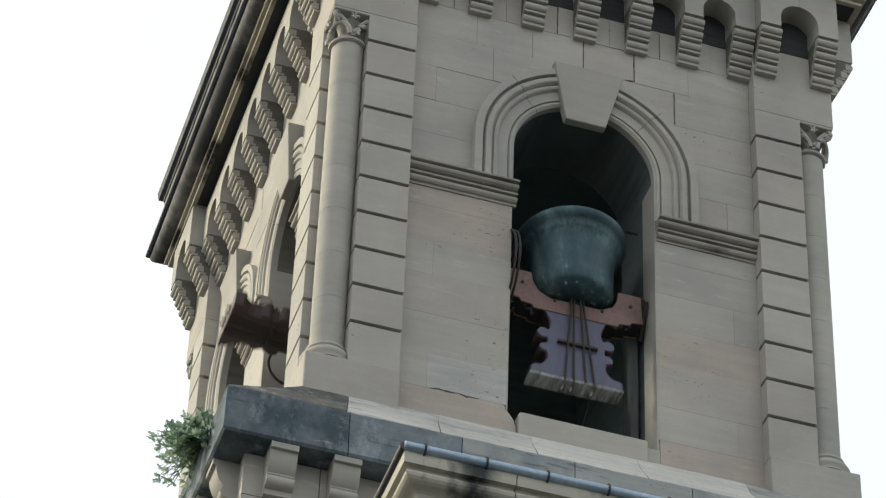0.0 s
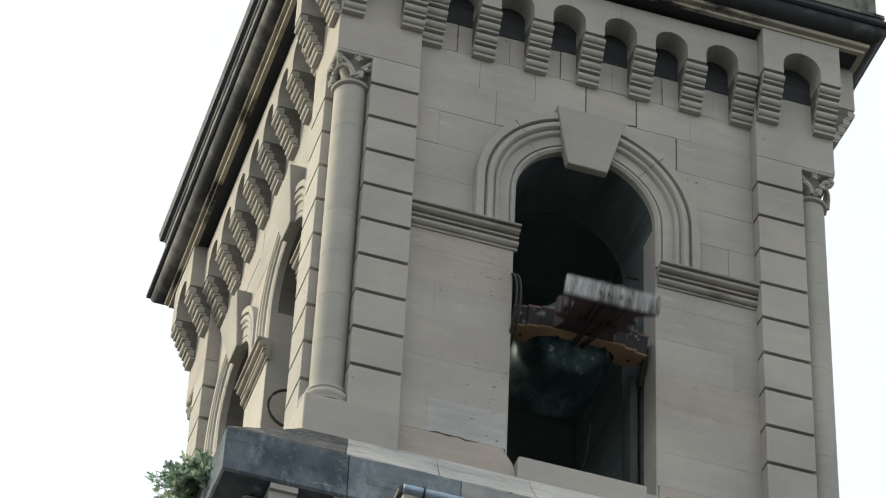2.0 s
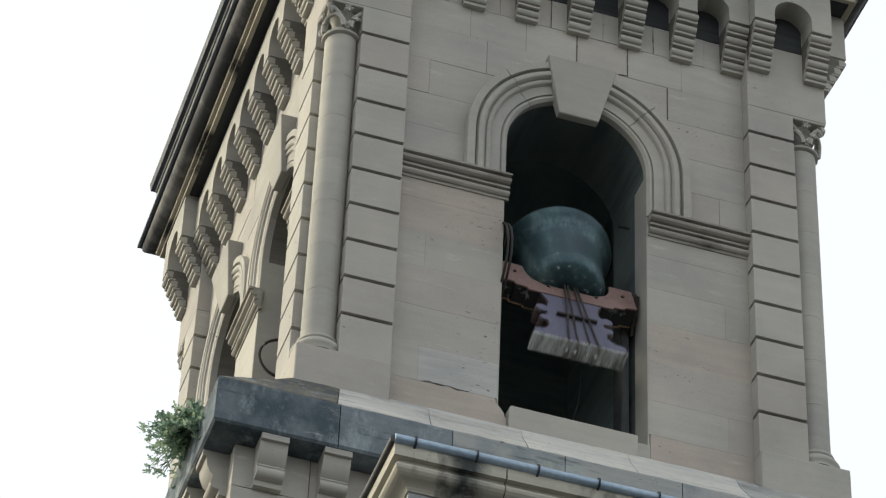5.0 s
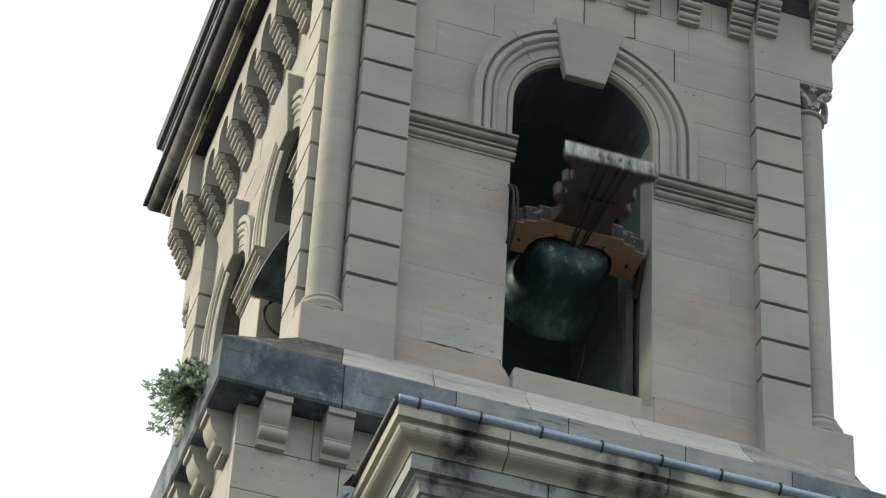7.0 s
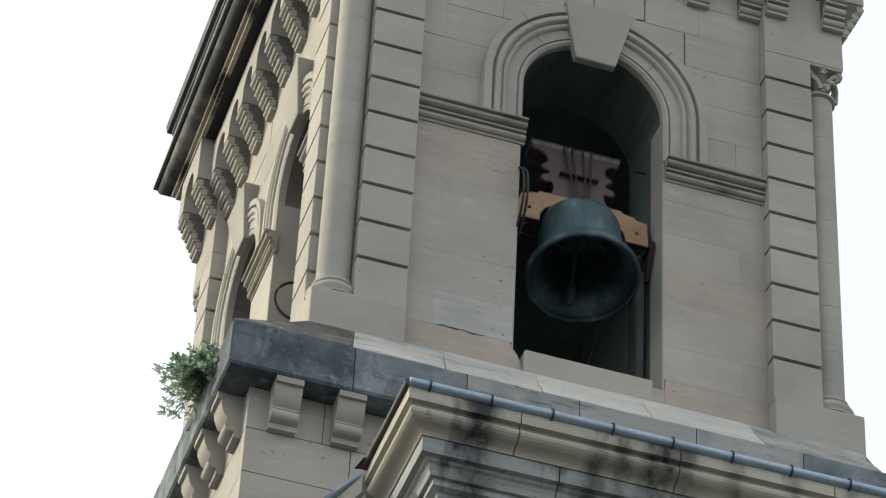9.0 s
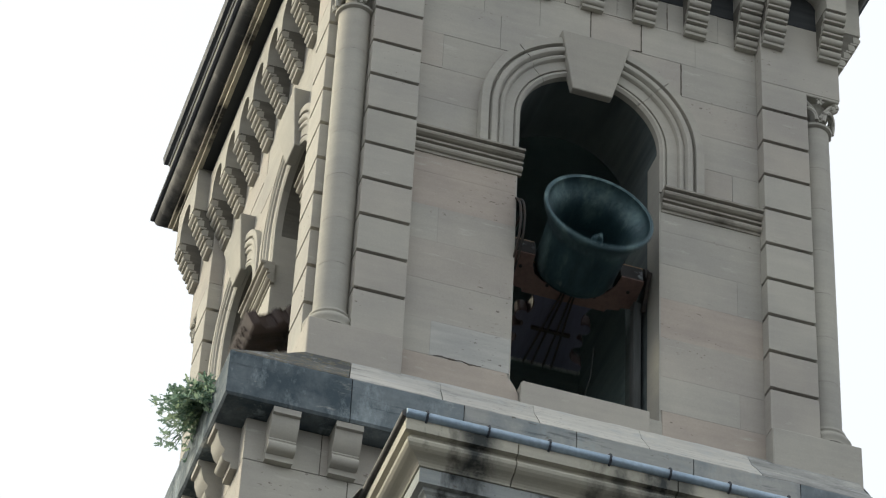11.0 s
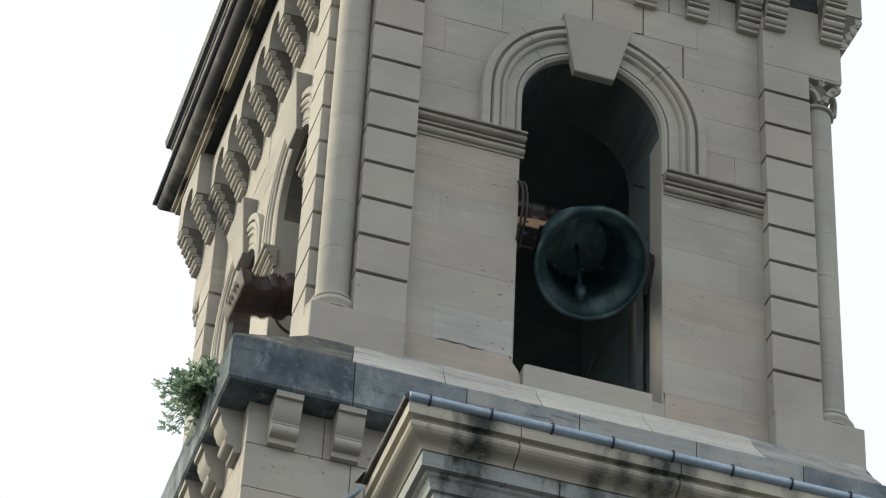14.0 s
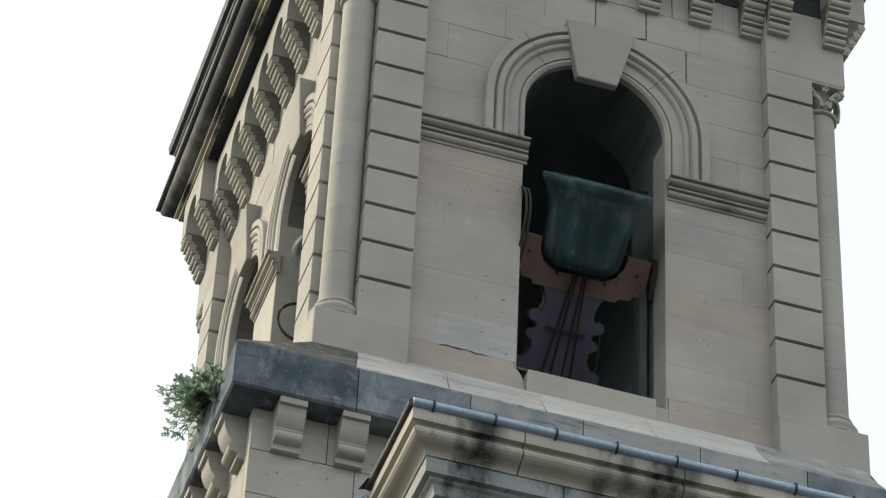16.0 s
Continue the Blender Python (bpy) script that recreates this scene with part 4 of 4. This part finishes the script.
def bell_mesh(r, h):
    outer = bell_profile(r, h)
    fine = []
    for (a, b), (c, d) in zip(outer, outer[1:]):
        fine += [(a + (c - a) * k / 2, b + (d - b) * k / 2) for k in range(2)]
    fine.append(outer[-1])
    for i in (7, 8, 17, 19):
        fine[i] = (fine[i][0] + 0.009, fine[i][1])
    inner = [(max(a - (0.036 if b < -0.85 * h else 0.042) * r / 0.5, 0.02), min(b, -0.07)) for a, b in outer]
    inner[0] = (outer[0][0] * 0.93, outer[0][1] + 0.002)
    bm = bmesh.new()
    prof = inner[::-1] + [(outer[0][0] * 0.965, outer[0][1] - 0.008)] + fine
    lathe(bm, prof, 56)
    return bm


def head_outline(s, wide=1.0):
    """The upper block of the yoke, with scrolled sides."""
    right = [(0.32, 0.30), (0.275, 0.355), (0.238, 0.42), (0.228, 0.48), (0.245, 0.535)]
    right += arc(0.305, 0.60, 0.058, -150, 120, 10)
    right += [(0.262, 0.668), (0.255, 0.70), (0.268, 0.725)]
    right += arc(0.300, 0.772, 0.046, -110, 110, 8)
    right += [(0.268, 0.835), (0.262, 0.89), (0.285, 0.955), (0.335, 1.0), (0.40, 1.006), (0.428, 1.03), (0.425, 1.095)]
    right = [(x * wide, z + 0.025) for x, z in right]
    return [(x * s, z * s) for x, z in right] + [(-x * s, z * s) for x, z in right[::-1]]


def board_outline(s, wide=1.0):
    """The cross board: stepped shoulders above, a cut-out for the bell's crown below."""
    up = [(0.625, -0.095), (0.635, 0.235), (0.525, 0.245), (0.515, 0.285), (0.405, 0.295), (0.395, 0.335)]
    up = [(x * (wide if x > 0.45 else 1.0), z + 0.025) for x, z in up]
    line = [(x * s, z * s) for x, z in up] + [(-x * s, z * s) for x, z in up[::-1]]
    line += [(x * wide * s, (z + 0.025) * s) for x, z in ((-0.41, -0.095), (-0.40, 0.02), (-0.35, 0.115), (-0.24, 0.18), (0.24, 0.18), (0.35, 0.115), (0.40, 0.02), (0.41, -0.095))]
    return line


def thick(outline, y0, y1, bevel=0.012):
    bm = slab(bmesh.new(), outline, y0, y1)
    if bevel:
        es = [e for e in bm.edges if abs(e.verts[0].co.y - e.verts[1].co.y) < 1e-6]
        bmesh.ops.bevel(bm, geom=es, offset=bevel, segments=1, affect="EDGES")
    return bm


def church_bell(label, s, r, wheel_side, at, wide=1.0, wheel_r=0.45, tall=0.80, dark=False):
    """A bell that turns about its axle (local x); origin on the axle."""
    t = thing("church_bell", label, "church bell", at=at, group="bells in the belfry")
    h = tall * s
    # side bells take the copy that has shade in its colour
    metal = DIM_BRONZE if dark else BRONZE
    swing = pose(0, 0, -0.1 * s, 16 if dark else 26, 0, 0) @ pose(0, 0, 0.1 * s)
    head, panel, cap = (YOKE_DARK, SLATE_DARK, YOKE_DARK) if dark else (YOKE_RED, SLATE, ZINC_CAP)
    boards = {-1: YOKE_DARK, 1: YOKE_DARK} if dark else {-1: YOKE_TAN, 1: YOKE_PINK}
    board_labels = {-1: "dark brown cross board", 1: "dark brown cross board"} if dark else {-1: "ochre-painted cross board", 1: "faded pink-brown cross board"}
    bell = part("bell", bell_mesh(r * s, h), metal, t, "bronze bell with dull blue-green patina", True, pose(0, 0, 0.17 * s))
    part("crown_loops", lathe(bmesh.new(), [(0.10 * s, 0.0), (0.11 * s, 0.02 * s), (0.085 * s, 0.05 * s), (0.07 * s, 0.10 * s), (0.05 * s, 0.11 * s)], 16), metal, bell, "", True)
    clap = part("clapper", tube(bmesh.new(), [(0, 0, -0.1 * s), (0, 0, -0.86 * s)], 0.02 * s, 8), metal, bell, "dark metal clapper", True, swing)
    part("clapper_ball", lathe(bmesh.new(), [(0.021 * s, -0.82 * s), (0.045 * s, -0.79 * s), (0.058 * s, -0.74 * s), (0.045 * s, -0.69 * s), (0.021 * s, -0.65 * s)], 16), metal, bell, "", True, swing)
    part("yoke_head", thick(head_outline(s, wide), -0.078 * s, 0.078 * s), head, t, "brown wooden yoke block with scrolled sides")
    part("yoke_panel", thick([(x * 0.985, z * 0.99 + 0.004) for x, z in head_outline(s, wide)], 0.079 * s, 0.09 * s, 0.003), panel, t, "slate-purple painted back of the yoke")
    part("yoke_cap", a_box(-0.435 * wide * s, 0.435 * wide * s, -0.088 * s, 0.088 * s, 1.113 * s, 1.137 * s, bevel=0.005), cap, t, "dark capping strip" if dark else "pale metal capping strip")
    for sy in (-1, 1):
        part("yoke_board", thick(board_outline(s, wide), *sorted((sy * 0.085 * s, sy * 0.10 * s)), bevel=0.003), boards[sy], t, board_labels[sy])
    part("yoke_beam", thick([(x * 0.985, z) for x, z in board_outline(s, wide)], -0.083 * s, 0.083 * s, 0), BEAM_DARK, t, "blackened cross beam")
    for sy in (-1, 1):
        y = sy * 0.125 * s
        for x, xt in ((-0.045, -0.115), (-0.02, -0.035), (0.035, 0.075), (0.06, 0.155)):
            part("tie_rod", tube(bmesh.new(), [(x * s, y, 0.10 * s), (x * 1.2 * s, y, 0.30 * s), (xt * s, sy * 0.098 * s, 1.13 * s)], 0.010 * s, 6), IRON, t, "", True)
        part("tie_bar", a_box(-0.18 * s, 0.19 * s, *sorted((sy * 0.08 * s, sy * 0.125 * s)), 0.70 * s, 0.725 * s), IRON, t, "iron tie bar")
        for x, z in ((-0.5 * wide, 0.08), (-0.2, 0.22), (0.25, 0.22), (0.52 * wide, 0.08)):
            part("bolt", lathe(bmesh.new(), [(0.016 * s, 0), (0.016 * s, 0.012 * s)], 8), IRON, t, at=pose(x * s, sy * 0.10 * s, z * s, -90 * sy, 0, 0))
    for x in (-0.115, -0.035, 0.075, 0.155):
        part("nut", lathe(bmesh.new(), [(0.020 * s, 1.135 * s), (0.020 * s, 1.153 * s), (0.011 * s, 1.157 * s), (0.010 * s, 1.18 * s)], 8), cap, t, at=pose(x * s, 0, 0))
    for sx in (-1, 1):
        part("axle", tube(bmesh.new(), [(sx * 0.57 * wide * s, 0, 0), (sx * 0.78 * wide * s, 0, 0)], 0.03 * s, 12), IRON, t, "iron axle stub", True)
    wheel = bmesh.new()
    wx = wheel_side * 0.655 * wide * s
    for dx in (-0.018, 0.018):
        tube(wheel, [(wx + dx, wheel_r * math.cos(a), wheel_r * math.sin(a)) for a in [2 * math.pi * j / 40 for j in range(41)]], 0.012, 6)
    for a in range(4):
        tube(wheel, [(wx, 0, 0), (wx, wheel_r * math.cos(a * math.pi / 2), wheel_r * math.sin(a * math.pi / 2))], 0.01, 6)
    part("drive_wheel", wheel, IRON, t, "thin iron drive wheel", True)
    return t


ZINC_CAP = plain("pale_streaked_capping", (0.50, 0.53, 0.53), 0.7, 0.0, (0.13, 0.125, 0.12), 16, (0.40, 0.62), 0.3, (1, 0.15, 1))
AXLE_Z = 20.70
front_at = pose(0.0, 0.426, AXLE_Z - 0.015)
side_at = on_left(1.82) @ pose(0, 0.735, AXLE_Z - 0.05)
rear_at = on_left(3.74) @ pose(0, 0.70, AXLE_Z - 0.05)
front_bell = church_bell("large patinated bronze bell turning on a wooden yoke", 1.0, 0.513, -1, front_at)
side_bell = church_bell("bronze bell, dimmed for shade, turning on a brown wooden yoke", 0.96, 0.41, 1, side_at, 0.76, 0.2, 0.90, True)
rear_bell = church_bell("bronze bell deep in its opening, dimmed for shade, turning on a yoke", 0.9, 0.41, 1, rear_at, 0.76, 0.2, 0.88, True)

post = tagged(new("bell_frame_post", finish(a_box(0.585, 0.658, 0.50, 0.60, SILL - 0.05, 20.50, bevel=0.008), "bell_frame_post", TIMBER)), "grey weathered timber post inside the opening", "post")


def bearing():
    """The axle's bearing on the jamb: an iron block on a slanting strap."""
    t = thing("axle_bearing", "dark iron axle bearing on the opening's jamb", "bearing", at=pose(0.0, 0.426, AXLE_Z + 0.02))
    part("block", rot_slab([(-0.09, -0.06), (0.09, -0.06), (0.09, 0.02)] + arc(0, 0.02, 0.075, 0, 180, 8) + [(-0.09, 0.02)], 0.636, 0.672), IRON, t)
    part("strap", rot_slab([(-0.16, -0.05), (-0.12, -0.02), (0.05, -0.36), (0.01, -0.38)], 0.640, 0.671), IRON, t, "slanting iron strap")
    part("pin", tube(bmesh.new(), [(0.56, 0.10, 0.98), (0.672, 0.10, 0.98)], 0.012, 6), IRON, t, "short iron pin")


bearing()
rope = tagged(new("bell_rope", finish(tube(bmesh.new(), [(0.46, 1.2, 20.45), (0.43, 1.2, 20.1), (0.36, 1.2, 19.8), (0.30, 1.2, 19.2), (0.29, 1.2, 18.56)], 0.006, 6), "bell_rope", TIMBER, True)), "thin grey bell rope hanging in the dark belfry", "rope")
hoop = tagged(new("iron_hoop", finish(tube(bmesh.new(), [(-2.13 + 0.22 * math.cos(a), 2.1, 20.55 + 0.22 * math.sin(a)) for a in [2 * math.pi * j / 32 for j in range(33)]] + [(-1.93, 2.1, 20.55), (-1.93, 2.36, 20.55)], 0.014, 6), "iron_hoop", IRON, True)), "thin dark iron hoop fixed to the opening's jamb", "hoop")

# ------------------------------------------------------------------ plant on the ledge
def fern():
    t = thing("fern_plant", "small green fern-like plant growing from the ledge", "plant", at=pose(-3.24, 0.02, 17.84))
    rng = random.Random(4)
    stems, leaves = bmesh.new(), bmesh.new()
    for k in range(95):
        a, up = rng.uniform(0, 2 * math.pi), rng.uniform(-0.65, 1.0)
        d = Vector((math.cos(a) - 0.55, math.sin(a) * 1.0 - 0.1, up * 0.8)).normalized()
        L = rng.uniform(0.18, 0.46)
        pts = [Vector((0, 0, 0)) + d * L * u + Vector((0, 0, -0.22 * L * u * u * 2)) for u in [j / 6 for j in range(7)]]
        tube(stems, pts, 0.004, 4)
        for i in range(1, 7):
            for s in (-1, 1, 0):
                p = pts[i]
                side = d.cross(Vector((rng.uniform(-0.6, 0.6), rng.uniform(-0.6, 0.6), 1))).normalized() * s + d * (0.7 if s else 1.0) + Vector((0, 0, rng.uniform(-0.3, 0.3)))
                side.normalize()
                nrm = side.cross(Vector((rng.uniform(-1, 1), rng.uniform(-1, 1), rng.uniform(-0.5, 1)))).normalized()
                ln, w = rng.uniform(0.045, 0.095), rng.uniform(0.010, 0.020)
                vs = [leaves.verts.new(p + side * ln * u + nrm * w * v + side.cross(nrm) * q) for u, v, q in ((0, 0, 0), (0.15, 0.9, 0.006), (0.32, 0.4, 0.003), (0.5, 1.3, 0.006), (0.62, 0.4, 0.003), (0.82, 0.7, 0.003), (1, 0, -0.004), (0.82, -0.7, 0.003), (0.62, -0.4, 0.003), (0.5, -1.3, 0.006), (0.32, -0.4, 0.003), (0.15, -0.9, 0.006))]
                leaves.faces.new(vs)
    tagged(part("stem", stems, LEAF, t, "thin green stems"), kind="stuff")
    tagged(part("foliage", leaves, LEAF, t, "small lobed green leaves"), kind="stuff")


fern()


# ------------------------------------------------------------------ what moves
FRONT_TURN = [(0.0, -184), (0.15, -171), (0.3, -156), (0.45, -137), (0.6, -109), (0.8, -76), (1.0, -45), (1.2, -16), (1.4, 14), (1.6, 45), (1.8, 78), (2.0, 108), (2.2, 133), (2.4, 157)]
SIDE_TURN = [(0.0, 86), (0.1, 105), (0.25, 132), (0.45, 172), (0.6, 209), (0.7, 226), (0.8, 241), (0.9, 255), (1.0, 274), (1.1, 303), (1.2, 340), (1.4, 404)]
REAR_TURN = [(0.0, -59), (0.1, -39.5), (0.2, -16), (0.3, 10), (0.45, 52), (0.6, 92), (0.8, 138), (1.0, 180), (1.2, 219), (1.4, 259)]
FRONT_PERIOD, SIDE_PERIOD, REAR_PERIOD, REAR_SHIFT = 2.59, 1.545, 1.6, 0.9


def turns(one, period, shift=0.0):
    """One turn's keys, repeated from before the start to past the end."""
    return [(t + period * k - shift, a + 360 * k) for k in range(-1, 13) for t, a in one]


def even(keys, step=0.1):
    """Rows at even steps along a smooth line through the keys."""
    ts, vs = np.array([k[0] for k in keys]), np.array([k[1] for k in keys])
    d = np.gradient(vs, ts)
    rows = []
    for i in range(int(round(16.0 / step)) + 1):
        t = i * step
        j = min(max(int(np.searchsorted(ts, t, side="right")) - 1, 0), len(ts) - 2)
        h = ts[j + 1] - ts[j]
        u = (t - ts[j]) / h
        v = (2 * u**3 - 3 * u**2 + 1) * vs[j] + (u**3 - 2 * u**2 + u) * h * d[j] + (-2 * u**3 + 3 * u**2) * vs[j + 1] + (u**3 - u**2) * h * d[j + 1]
        rows.append((round(i * step, 3), float(v)))
    return rows


def motions():
    walk(front_bell, [(t, front_at @ pose(0, 0, 0, a, 0, 0)) for t, a in even(turns(FRONT_TURN, FRONT_PERIOD))])
    walk(side_bell, [(t, side_at @ pose(0, 0, 0, a, 0, 0)) for t, a in even(turns(SIDE_TURN, SIDE_PERIOD))])
    # the rear bell turns the other way round
    walk(rear_bell, [(t, rear_at @ pose(0, 0, 0, -a, 0, 0)) for t, a in even(turns(REAR_TURN, REAR_PERIOD, REAR_SHIFT))])


motions()
